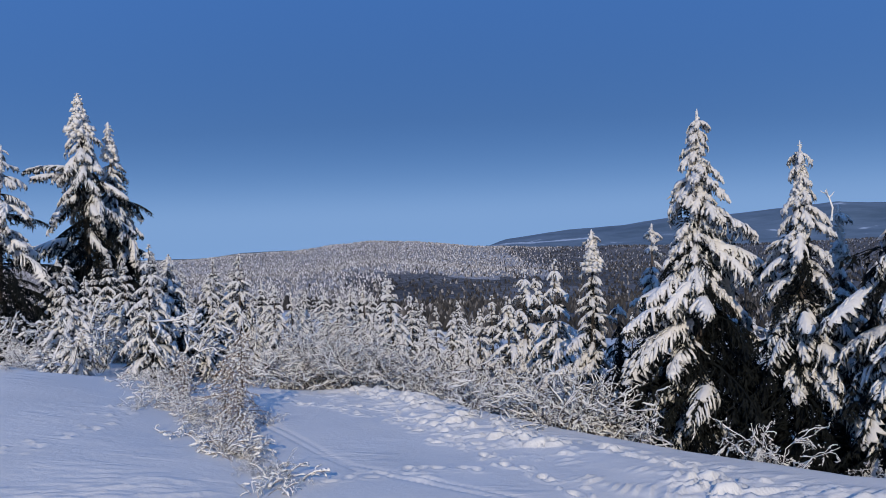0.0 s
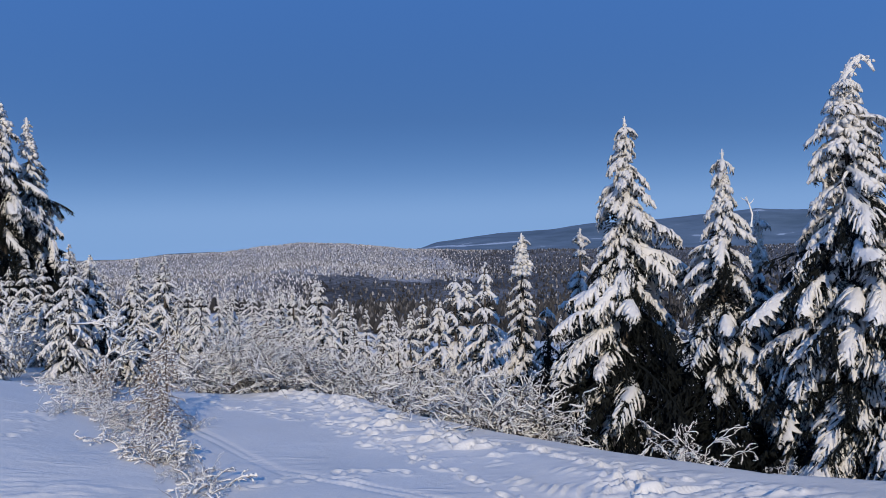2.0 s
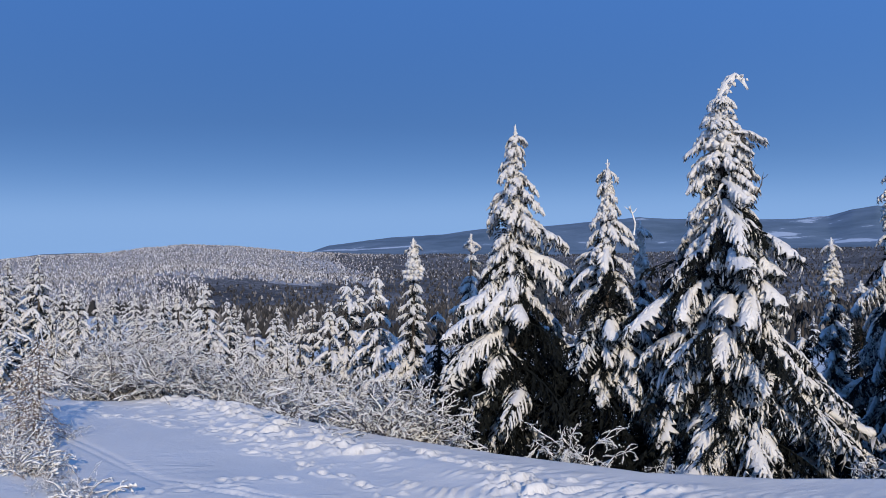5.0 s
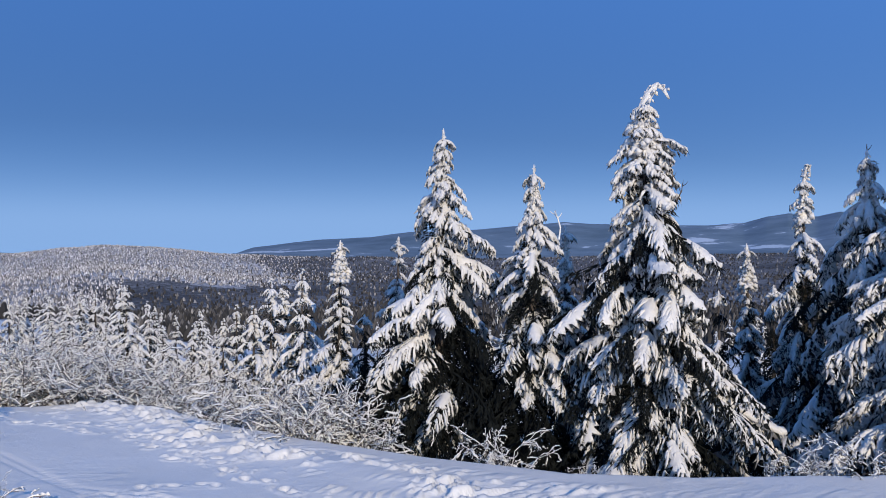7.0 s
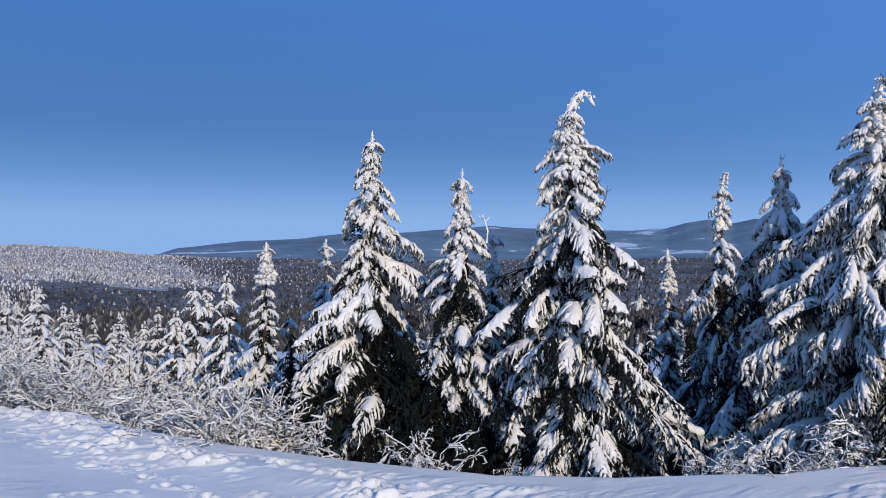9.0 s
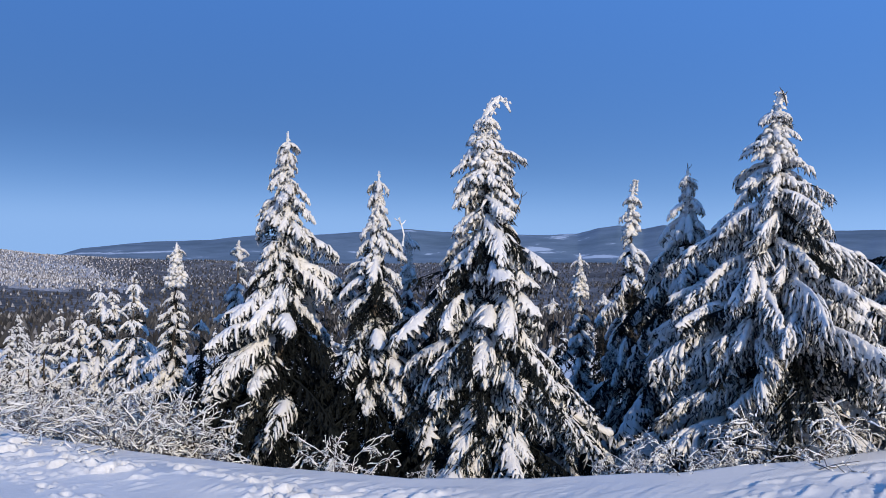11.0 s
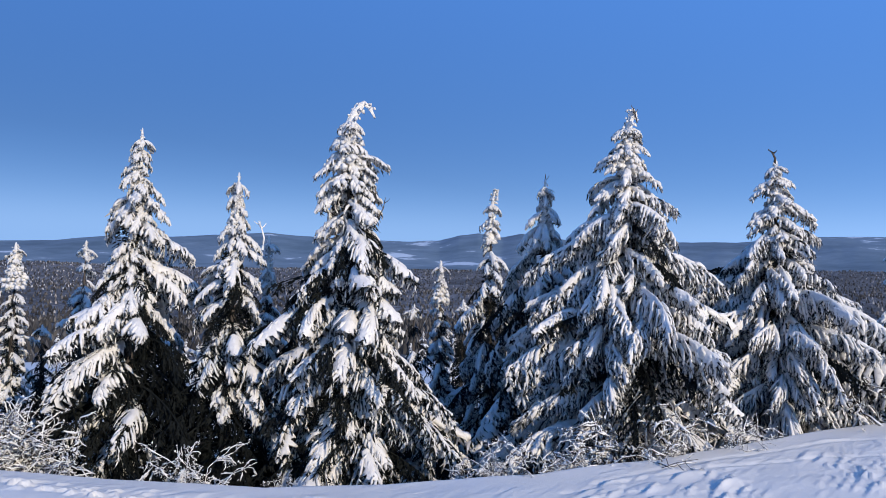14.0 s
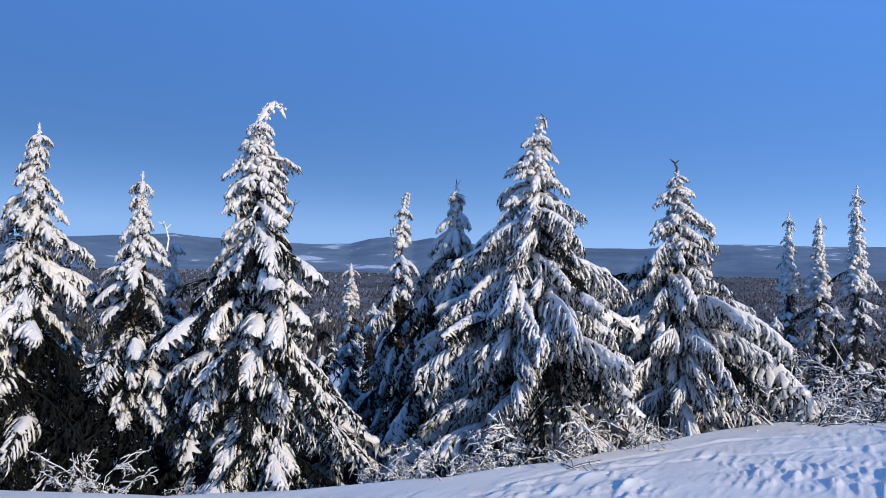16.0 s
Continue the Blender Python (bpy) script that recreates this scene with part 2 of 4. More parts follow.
def base_height(az, r):
    """Height of the ground without prints and drifts; az in degrees, r in metres."""
    x, y = -np.sin(np.radians(az)) * r, np.cos(np.radians(az)) * r
    re = brink(az)
    left = smooth(-8, 12, az)
    tilt_s = 0.06 * smooth(-45, -12, az) * smooth(120, 60, az)
    bank = -tilt_s * np.clip(x, -9, 9) + 0.36 * smooth(9, 27, az + 5 * vnoise(x * 0.45, y * 0.45, 9)) * smooth(120, 70, az) * smooth(5.0, 14, r) + 0.06 * smooth(6.5, 20, az + 3 * vnoise(x * 0.3, y * 0.3, 3)) * smooth(2, 6, r)
    d = np.maximum(r - re, 0)
    steep = 2.4 * (1 - left) + 0.9 * left
    fall = 0.085 * (1 - left) + 0.055 * left
    soft = d * d / (d + 0.8)
    bank = bank * smooth(0.5, 4.0, r)
    z = bank + 0.10 * smooth(0.0, 3.0, r) * fbm(x * 0.22, y * 0.22, 5, 3) - steep * (1 - np.exp(-soft / 3.2)) - fall * d
    # far terrain follows elevation angles
    e0 = np.degrees(np.arctan2(z - 2.4, r))
    eh = np.interp(az, HILL_AZ, HILL_EL) + 0.10 * fbm(az * 0.5, r * 0.002, 21, 4)
    em = np.interp(az, RIDGE_AZ, RIDGE_EL) + (0.10 + 0.45 * smooth(4400, 3600, r)) * fbm(az * 0.25, r * 0.0022, 22, 5)
    t1, t2 = smooth(130, 420, r), smooth(420, 900, r)
    e = e0 * (1 - t1) + (-3.9 + 0.5 * fbm(az * 0.15, r * 0.004, 23, 3)) * t1
    e = e * (1 - t2) + (eh - 1.5) * t2
    t3 = smooth(850, 1650, r)
    e = e * (1 - t3) + eh * t3
    t4 = smooth(1750, 2300, r)
    e = e * (1 - t4) + (np.minimum(eh, em) - 0.35) * t4
    t5 = smooth(2500, 4500, r)
    e = e * (1 - t5) + em * t5
    e = e - 0.8 * smooth(4600, 4900, r)
    return np.where(r > 130, 2.4 + r * np.tan(np.radians(e)), z)


def line_points(stops, step):
    pts = [np.array(p) for p in stops]
    out = []
    for a, b in zip(pts[:-1], pts[1:]):
        n = max(1, int(np.hypot(*(b - a)) / step))
        out += [a + (b - a) * i / n for i in range(n)]
    return np.array(out)


def spot(az, r):
    return (-math.sin(radians(az)) * r, math.cos(radians(az)) * r)


TRACKS = [
    [spot(9.2, 13.4), spot(6.1, 12.6), spot(3.6, 11.95), spot(0.7, 11.2), spot(-2.2, 10.3), spot(-5.2, 9.6), spot(-9.0, 8.7), spot(-12, 8.3)],
    [spot(4.4, 12.7), spot(2.0, 12.2), spot(-0.5, 11.2), spot(-2.5, 10.5), spot(-4.5, 9.8)],
    [spot(6.2, 8.65), spot(1.5, 9.0), spot(-3.3, 9.1)],
    [spot(10, 13.9), spot(7.1, 13.9), spot(4.3, 12.8)],
    [spot(26, 9.5), spot(22, 10.5), spot(18.5, 12.0), spot(17, 13.5)],
]
DRIFT_LINE = [spot(3.6, 14.2), spot(0.7, 13.3), spot(-2.2, 11.8), spot(-5.2, 10.8), spot(-8.25, 10.4), spot(-11.3, 10.1), spot(-14.3, 9.5), spot(-16.5, 9.1), spot(-20, 8.7)]
GROOVES = [
    [spot(11, 12.0), spot(8, 10.5), spot(5, 9.3), spot(0, 8.7), spot(-6, 8.2), spot(-14, 7.6)],
    [spot(11, 11.6), spot(7.5, 10.0), spot(4.5, 9.0), spot(-1, 8.4), spot(-8, 7.9), spot(-15, 7.4)],
    [spot(-49, 9.8), spot(-57, 11.8), spot(-63, 13.6), spot(-70, 15.2)],
    [spot(-47, 9.3), spot(-56, 11.0), spot(-63, 12.6), spot(-71, 14.0)],
]


def near_detail(x, y, az, r):
    """Footprints, ski grooves, wind ridges."""
    rng = np.random.RandomState(4)
    z = np.zeros_like(x)
    near = (r > 3) & (r < 19)
    xs, ys = x[near], y[near]
    dz = 0.012 * fbm(xs * 0.9, ys * 0.9, 31, 3)
    # wind-carved lumps, drawn out a little across the view
    u, v = xs * 0.96 + ys * 0.28, -xs * 0.28 + ys * 0.96
    warp = 2 * vnoise(xs * 0.5, ys * 0.5, 8)
    fine_r = fbm(u * 3.4 + warp, v * 13.0, 33, 3)
    wide_r = fbm(u * 2.6 + warp, v * 7.0, 35, 4)
    dl = np.full(xs.shape, 9.0)
    for p in line_points(DRIFT_LINE, 0.25):
        dl = np.minimum(dl, np.hypot(xs - p[0], ys - p[1]))
    azn = az[near]
    rn = r[near]
    band = np.exp(-(dl / 0.5) ** 2)
    right = smooth(-14, -20, azn) * smooth(0.25, 0.6, (brink(azn) - rn) * (1 - 0.5 * smooth(-40, -52, azn)))
    right = np.maximum(right, 0.9 * smooth(12, 15, azn) * smooth(9.0, 7.6, rn))
    rough_l = 0.026 * smooth(0.0, 0.05, fine_r) + 0.012 * smooth(0.2, 0.25, fine_r)
    rough_l *= 0.5 + 1.2 * smooth(-0.25, 0.25, vnoise(xs * 8, ys * 8, 34))
    bank_l = smooth(13, 20, azn) * smooth(9.2, 8.2, rn) * smooth(6.6, 7.4, rn)
    # sastrugi: short ridges with a gentle windward side and a steep lee, drawn out along the wind
    ridged = smooth(5.0, 7.0, rn) * np.clip(right * smooth(-110, -90, azn) * smooth(-16, -24, azn) + 0.8 * bank_l, 0, 1)
    hi = np.zeros_like(xs)
    for layer, (scale, ang, tall) in enumerate(((1.2, 0.24, 0.034), (2.2, 0.38, 0.024))):
        ca, sa = math.cos(ang), math.sin(ang)
        pu = (xs * ca + ys * sa) * scale + 0.9 * fbm(xs * 0.8, ys * 0.8, 60 + layer, 2)
        pv = (-xs * sa + ys * ca) * scale * 3.6 + 0.9 * fbm(xs * 0.9, ys * 0.9, 70 + layer, 2)
        cu, cv = np.floor(pu), np.floor(pv)
        shift = lattice(cu.astype(int), cv.astype(int), 80 + layer)
        fu, fv = pu - cu, pv - cv
        keep = smooth(0.45, 0.7, shift)
        env = np.sin(np.pi * np.clip(fu, 0, 1)) ** 0.7
        saw = np.clip(fv / 0.86, 0, 1) ** 2 * smooth(1.0, 0.88, fv)
        hi += tall * keep * env * saw
    bare_patch = smooth(-0.15, 0.15, fbm(xs * 0.55 + 3, ys * 0.55, 91, 2))
    rough_r = (0.25 + bare_patch) * (1.15 * hi + 0.010 * smooth(0.05, 0.12, wide_r)) + 0.004 * wide_r
    comb = np.exp(-((azn + 13.2) / 3.6) ** 4) * smooth(1.1, 0.4, np.abs(rn - 9.2 - 0.10 * (azn + 13)))
    pw = (xs * 0.71 - ys * 0.70) * 8.5 + 1.6 * fbm(xs * 1.3, ys * 1.3, 66, 3)
    rough_c = 0.02 + 0.06 * ((pw - np.floor(pw)) ** 1.4) * smooth(1.0, 0.85, pw - np.floor(pw)) * smooth(-0.2, 0.1, vnoise(xs * 3, ys * 3, 67) - 0.3)
    dz += 0.05 * band
    dz += np.clip(1.5 * band * (1 - comb) + 0.5 * right * smooth(-45, -20, azn), 0, 1.5) * rough_l + ridged * rough_r + comb * rough_c
    clods, pits = np.zeros_like(xs), np.zeros_like(xs)
    for ti, tr in enumerate(TRACKS):
        pts = line_points(tr, 0.035 if ti < 2 else 0.09)
        for i, p in enumerate(pts):
            ox, oy = rng.normal(0, 0.12, 2)
            cx, cy = p[0] + ox, p[1] + oy
            box = np.where((np.abs(xs - cx) < 0.3) & (np.abs(ys - cy) < 0.3))[0]
            if not len(box):
                continue
            g = rng.uniform(0, 3.14)
            px, py = xs[box] - cx, ys[box] - cy
            pu, pv = px * math.cos(g) + py * math.sin(g), -px * math.sin(g) + py * math.cos(g)
            if i % 2 and ti < 2:
                continue
            if i % 5 == 0 or ti == 2:
                # a print with the snow it pushed up
                q = np.sqrt((pu / 0.085) ** 2 + (pv / 0.05) ** 2)
                depth = rng.uniform(0.02, 0.045) * (1 if ti < 2 else 0.6)
                pits[box] = np.maximum(pits[box], depth * np.exp(-q ** 4))
                clods[box] = np.maximum(clods[box], 0.5 * depth * np.exp(-((q - 1.4) / 0.4) ** 2))
            else:
                q = np.sqrt((pu / rng.uniform(0.022, 0.06)) ** 2 + (pv / rng.uniform(0.018, 0.03)) ** 2)
                clods[box] = np.maximum(clods[box], rng.uniform(0.010, 0.034) * np.exp(-q ** 6))
    dz += clods - pits
    for gr in GROOVES:
        dg = np.full(xs.shape, 9.0)
        for p in line_points(gr, 0.08):
            dg = np.minimum(dg, (xs - p[0]) ** 2 + (ys - p[1]) ** 2)
        dg = np.sqrt(dg)
        dz += -0.016 * np.exp(-(dg / 0.045) ** 2) + 0.020 * np.exp(-((dg - 0.10) / 0.04) ** 2) * smooth(0.15, 0.5, vnoise(xs * 1.6, ys * 1.6, 68))
    z[near] = dz
    return z


def make_ground():
    az_fine = np.concatenate([np.arange(-80, 18, 0.13), np.arange(18, 32, 0.25)])
    az_all = np.concatenate([np.arange(-180, -80, 4.0), az_fine, np.arange(32.0, 180, 4.0)])
    rr = [0.3, 1, 1.8, 2.6]
    while rr[-1] < 17.5:
        rr.append(rr[-1] + (0.03 if 7.0 < rr[-1] < 14.6 else 0.09))
    while rr[-1] < 4900:
        rr.append(rr[-1] * 1.048 + 0.02)
    rr = np.array(rr)
    A, R = np.meshgrid(az_all, rr)
    X, Y = -np.sin(np.radians(A)) * R, np.cos(np.radians(A)) * R
    Z = base_height(A, R) + near_detail(X, Y, A, R)
    nr, na = A.shape
    co = np.stack([X, Y, Z], -1).reshape(-1, 3)
    co = np.vstack([co, [[0, 0, Z[0].mean()]]])
    i, j = np.meshgrid(np.arange(nr - 1), np.arange(na), indexing="ij")
    jn = (j + 1) % na
    quads = np.stack([i * na + j, (i + 1) * na + j, (i + 1) * na + jn, i * na + jn], -1).reshape(-1, 4)
    me = bpy.data.meshes.new("ground")
    me.vertices.add(len(co))
    me.vertices.foreach_set("co", co.ravel())
    hub = len(co) - 1
    tris = np.array([[hub, (k + 1) % na, k] for k in range(na)])[:, ::-1]
    loops = np.concatenate([quads.ravel(), tris.ravel()])
    starts = np.concatenate([np.arange(len(quads)) * 4, len(quads) * 4 + np.arange(na) * 3])
    me.loops.add(len(loops))
    me.loops.foreach_set("vertex_index", loops.astype(np.int32))
    me.polygons.add(len(starts))
    me.polygons.foreach_set("loop_start", starts.astype(np.int32))
    for mat in (SNOW_GROUND, WOOD_FLOOR, HAZY_HILLS, DARK_FLOOR, SNOW_CUT):
        me.materials.append(mat)
    rq = rr[i.ravel()]
    aq = az_all[j.ravel()]
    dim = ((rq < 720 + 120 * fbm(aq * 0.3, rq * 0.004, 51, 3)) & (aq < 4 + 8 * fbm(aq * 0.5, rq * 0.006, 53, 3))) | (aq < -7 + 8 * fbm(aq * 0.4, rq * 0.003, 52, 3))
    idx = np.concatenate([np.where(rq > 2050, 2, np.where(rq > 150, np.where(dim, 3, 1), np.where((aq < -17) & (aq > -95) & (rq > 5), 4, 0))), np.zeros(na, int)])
    me.polygons.foreach_set("material_index", idx.astype(np.int32))
    me.polygons.foreach_set("use_smooth", np.ones(len(starts), bool))
    me.update()
    me.validate()
    return tagged(new("ground", me), "wind-packed snow shoulder with footprints falling to wooded hills", "ground", kind="structure")


ground = make_ground()


def ground_z(az, r):
    return float(base_height(np.array([float(az)]), np.array([float(r)]))[0])


# ---- spruces laden with snow ----
def bough_meshes(seed, fingers, down, fine=True, girth=1.0, width=0.34, cover=0.8, fringe=0.0, frost=True, sides=5, sag=1.0, pad=1.0):
    """One bough, 1 m long along +x: a fan of twigs with needles under it, and the snow that lies on it in a mantle with drooping fingers."""
    rng = random.Random(seed)
    dark, white = Buf(), Buf()
    rise, droop = rng.uniform(0.04, 0.20) * sag, rng.uniform(0.28, 0.55) * sag
    wig, turn = rng.uniform(-0.12, 0.12), rng.uniform(2, 5)

    def axis(s):
        return Vector((s * (1 - 0.10 * s), wig * math.sin(s * turn), rise * s - droop * s ** 2.2))

    pts = [axis(i / 6) for i in range(7)]
    dark.tube(pts, [0.018 - 0.0022 * i for i in range(7)], 4)
    load = 0.032 * girth
    if cover > 0:
        for lo, hi in (((0.14, 0.44), (0.38, 0.74), (0.66, 1.05)) if fingers > 30 else ((0.16, 0.62), (0.50, 1.05)) if fine else ((0.12, 1.05),)):
            if rng.random() < cover + 0.1 * (lo > 0.3):
                white.fan(axis, lo + rng.uniform(-0.06, 0.06), hi + rng.uniform(-0.05, 0.05), max(8, fingers // 3) if fine else 8, width * pad * rng.uniform(0.24, 0.44), load * 0.75, down, cover, rng)
    for k in range(fingers):
        s = 0.12 + 0.86 * ((k + rng.random() * 0.7) / fingers) ** 0.9
        side = 1 if k % 2 else -1
        length = width * (0.35 + 0.65 * math.sin(math.pi * min(1.0, 0.18 + 0.78 * s))) * rng.uniform(0.55, 1.2)
        g = radians(rng.uniform(42, 78) * (1 - 0.55 * s))
        way = Vector((math.cos(g), side * math.sin(g), -down * rng.uniform(0.05, 0.5))).normalized()
        p = axis(s)
        n = 4 if fine else 3
        line = [p.copy()]
        for i in range(n):
            way = (way + Vector((0, 0, -(0.22 + 0.24 * i) * down * rng.uniform(0.6, 1.4)))).normalized()
            p = p + way * (length / n)
            line.append(p.copy())
        stations = 6 if fine else 3
        wide = 0.013 if fine else 0.022
        for i in range(stations):
            q = (i + 0.6) / stations * n * 0.98
            c = line[min(int(q), n - 1)].lerp(line[min(int(q), n - 1) + 1], min(1, q - min(int(q), n - 1)))
            for j in range(3 if fine and fringe < 0.4 else 2):
                w = (way * 0.8 + Vector((rng.uniform(-1, 1), rng.uniform(-1, 1), rng.uniform(-1.3, 0.2)))).normalized()
                dark.spike(c, w, rng.uniform(0.05, 0.11) * (1 if fine else 1.5), wide, rng, frost and j == 0 and (i % 2 == 0 or fringe > 0.4))
        if rng.random() < cover:
            m = n + 1
            fat = load * rng.uniform(0.45, 0.85)
            begin, end = rng.uniform(0.1, 0.4), rng.uniform(0.8, 1.05)
            track = []
            for i in range(m):
                q = min(begin + (end - begin) * i / (m - 1), 0.999) * n
                c = line[int(q)].lerp(line[int(q) + 1], q % 1)
                track.append(c + Vector((rng.uniform(-0.01, 0.01), rng.uniform(-0.01, 0.01), fat * 0.5)))
            white.tube(track, [fat * (0.6 if i == 0 else 0.4 if i == m - 1 else rng.uniform(0.7, 1.3)) for i in range(m)], sides, 0.9, 0.3, rng)
            for i in range(2 if fine else 1):
                c = line[1].lerp(line[-1], rng.random())
                w = (way + Vector((rng.uniform(-1, 1), rng.uniform(-1, 1), rng.uniform(-1.0, 0.3)))).normalized()
                white.spike(c, w, rng.uniform(0.05, 0.10), 0.013, rng)
            # small clumps that hang from the twig
            for i in range(3):
                if rng.random() < fringe:
                    c = line[1].lerp(line[-1], rng.uniform(0.0, 0.95))
                    drop = rng.uniform(0.07, 0.17)
                    t = Vector((rng.uniform(-0.25, 0.25), rng.uniform(-0.25, 0.25), -1)).normalized()
                    fr = load * rng.uniform(0.32, 0.55)
                    white.tube([c, c + t * drop * 0.5, c + t * drop], [fr, fr * 1.15, fr * 0.4], 4, 1, 0.25, rng)
                    for j in range(3):
                        w = (t + Vector((rng.uniform(-1, 1), rng.uniform(-1, 1), rng.uniform(-0.5, 0.3))) * 0.8).normalized()
                        dark.spike(c + t * drop * rng.uniform(0.2, 0.9), w, rng.uniform(0.05, 0.09), wide, rng, frost and j == 0)
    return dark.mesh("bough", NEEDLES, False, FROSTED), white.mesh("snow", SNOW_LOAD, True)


BOUGHS = {
    "spread": [bough_meshes(10 + i, 28, 0.9, True, 0.88, 0.38, 0.80, 0.25) for i in range(7)],
    "fringe": [bough_meshes(30 + i, 30, 1.5, True, 0.90, 0.32, 0.86, 0.8, pad=0.7) for i in range(7)],
    "heavy": [bough_meshes(50 + i, 24, 0.9, True, 1.15, 0.36, 0.90, 0.12) for i in range(7)],
}
LONG_BOUGHS = {
    "spread": [bough_meshes(130 + i, 44, 0.9, True, 0.66, 0.36, 0.82, 0.35, sag=1.5) for i in range(5)],
    "fringe": [bough_meshes(140 + i, 54, 1.6, True, 0.80, 0.33, 0.90, 0.95, sag=1.6, pad=0.6) for i in range(5)],
    "heavy": [bough_meshes(150 + i, 40, 0.9, True, 0.80, 0.34, 0.88, 0.2, sag=1.3) for i in range(5)],
}
SMALL_BOUGHS = [bough_meshes(70 + i, 9, 0.9, False, 1.9, 0.36, 0.95, sides=4) for i in range(5)]
TINY_BOUGHS = [bough_meshes(80 + i, 4, 0.8, False, 2.6, 0.40, 0.95, sides=4) for i in range(5)]
BOUGHS["rough"] = LONG_BOUGHS["rough"] = SMALL_BOUGHS
DARK_BOUGHS = [bough_meshes(110 + i, 18, 0.9, True, 1.0, 0.34, 0.0, frost=False)[0] for i in range(5)]
SMALL_DARK = [bough_meshes(120 + i, 10, 0.9, False, 1.0, 0.36, 0.0, frost=False)[0] for i in range(4)]
TUFTS = [bough_meshes(90 + i, 10, 0.9, False, 1.9, 0.34, 0.95, 0.15, sides=4) for i in range(5)]


TREES = {}


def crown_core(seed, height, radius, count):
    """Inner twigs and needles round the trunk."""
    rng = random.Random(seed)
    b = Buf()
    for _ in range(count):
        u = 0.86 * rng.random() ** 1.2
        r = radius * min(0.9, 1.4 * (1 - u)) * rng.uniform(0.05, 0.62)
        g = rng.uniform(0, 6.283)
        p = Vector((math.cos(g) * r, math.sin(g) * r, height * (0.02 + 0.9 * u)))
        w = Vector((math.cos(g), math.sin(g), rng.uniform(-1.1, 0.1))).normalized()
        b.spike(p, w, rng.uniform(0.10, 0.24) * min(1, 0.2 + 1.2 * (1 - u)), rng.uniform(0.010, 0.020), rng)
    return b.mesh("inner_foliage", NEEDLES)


def spruce(seed, az, r, top_el, hw, style, label, top_az=None, base_z=None, whorls=14, ring=6, full=1.65,
           bare=0.0, hook=0.0, shade=0.0, tilt=(-10, -27), group="spruces beyond the brink", leader=0.16, gaps=0.08, lead_r=0.085, extra=(), fill=0.3, snow_p=0.9):
    """A spruce by its azimuth, distance, the elevation of its top and half its spread in degrees."""
    rng = random.Random(seed)
    z0 = (ground_z(az, r) if base_z is None else base_z) - 0.1
    height = 2.4 + r * math.tan(radians(top_el)) - z0
    radius = r * math.tan(radians(hw))
    root = TREES[seed] = new("spruce_tree")
    tagged(root, label, "tree", group)
    foot = polar(az, r, z0)
    root.matrix_world = Matrix.Translation(foot)
    lean = Vector((0, 0, 0)) if top_az is None else polar(top_az, r) - polar(az, r)
    side = Vector((math.cos(radians(az)), math.sin(radians(az)), 0))

    def stem(u):
        p = lean * u + Vector((0, 0, height * u))
        w = max(0, (u - 0.94) / 0.06)
        if hook and w:
            p.z = height * (0.94 + 0.06 * math.sin(2.5 * w))
            p += side * (hook * w)
        return p + Vector((0.05 * math.sin(u * 9 + seed), 0.05 * math.cos(u * 7 + seed), 0)) * (1 - u)

    b = Buf()
    n = 13
    last = 0.94 if hook else 1.0
    b.tube([stem(last * i / n) for i in range(n + 1)], [0.006 + 0.02 * height * (1 - i / n) for i in range(n + 1)], 7, 1, 0.06, rng)
    child("trunk", b.mesh("trunk", BARK, True), root)
    cap = Buf()
    m = 12
    us = [1 - leader + (leader + 0.004) * i / m for i in range(m + 1)]
    fat_at = lambda u: lead_r * (0.30 + 1.15 * min(1.0, (1.0 - u) / leader))
    cap.tube([stem(u) for u in us], [0.6 * fat_at(u) * rng.uniform(0.7, 1.2) * (0.4 if u > 1 else 1) for u in us], 6, 1, 0.3, rng)
    for i in range(int(170 * leader / 0.16)):
        u = 1 - leader * rng.random() ** 0.8
        g = rng.uniform(0, 6.283)
        q = fat_at(u)
        cap.lump(stem(u) + Vector((math.cos(g), math.sin(g), 0)) * q * rng.uniform(0.35, 1.1), min(0.06 if r < 20 else 0.12, q * rng.uniform(0.2, 0.42)), Vector((math.cos(g), math.sin(g), -0.7)).normalized(), 1.3, 0.9, rng)
    child("leader_snow", cap.mesh("leader_snow", SNOW_LOAD, True), root, label="crusted snow round the leader")
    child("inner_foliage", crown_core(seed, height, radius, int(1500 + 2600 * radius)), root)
    kinds = BOUGHS[style]
    phase = rng.uniform(0, 6.28)

    def hang(uu, g, length, pitch, snowy):
        dark, white = rng.choice(TUFTS if length < 0.64 else SMALL_BOUGHS if math.sin(g - radians(az)) > 0.45 else LONG_BOUGHS[style] if length > 1.2 else kinds)
        fat = min(1.15, 0.30 + 0.75 * length) if length > 0.64 else 0.24 + 0.8 * length
        pitch += 8 if length > 1.2 else 0
        mat = Matrix.Translation(stem(uu)) @ Matrix.Rotation(g, 4, "Z") @ Matrix.Rotation(radians(-pitch), 4, "Y") @ Matrix.Rotation(rng.uniform(-0.4, 0.4), 4, "X") @ Matrix.Diagonal((length * 1.08, fat * rng.choice((1, -1)), max(fat, 0.8 * length), 1))
        bough = child("bough", dark if snowy else rng.choice(DARK_BOUGHS if math.sin(g - radians(az)) < 0.45 else SMALL_DARK), root, mat)
        if snowy:
            tagged(child("snow", white, bough), kind="stuff")

    for uu, where, length, pitch in extra:
        # where: degrees round the trunk, 0 to the right of someone who looks from the path, 180 to the left
        hang(uu, radians(az + where), length, pitch + (20 if length > 1.4 else 0), True)
    whorls = round(whorls * (1.32 if r < 20 else 1.1))
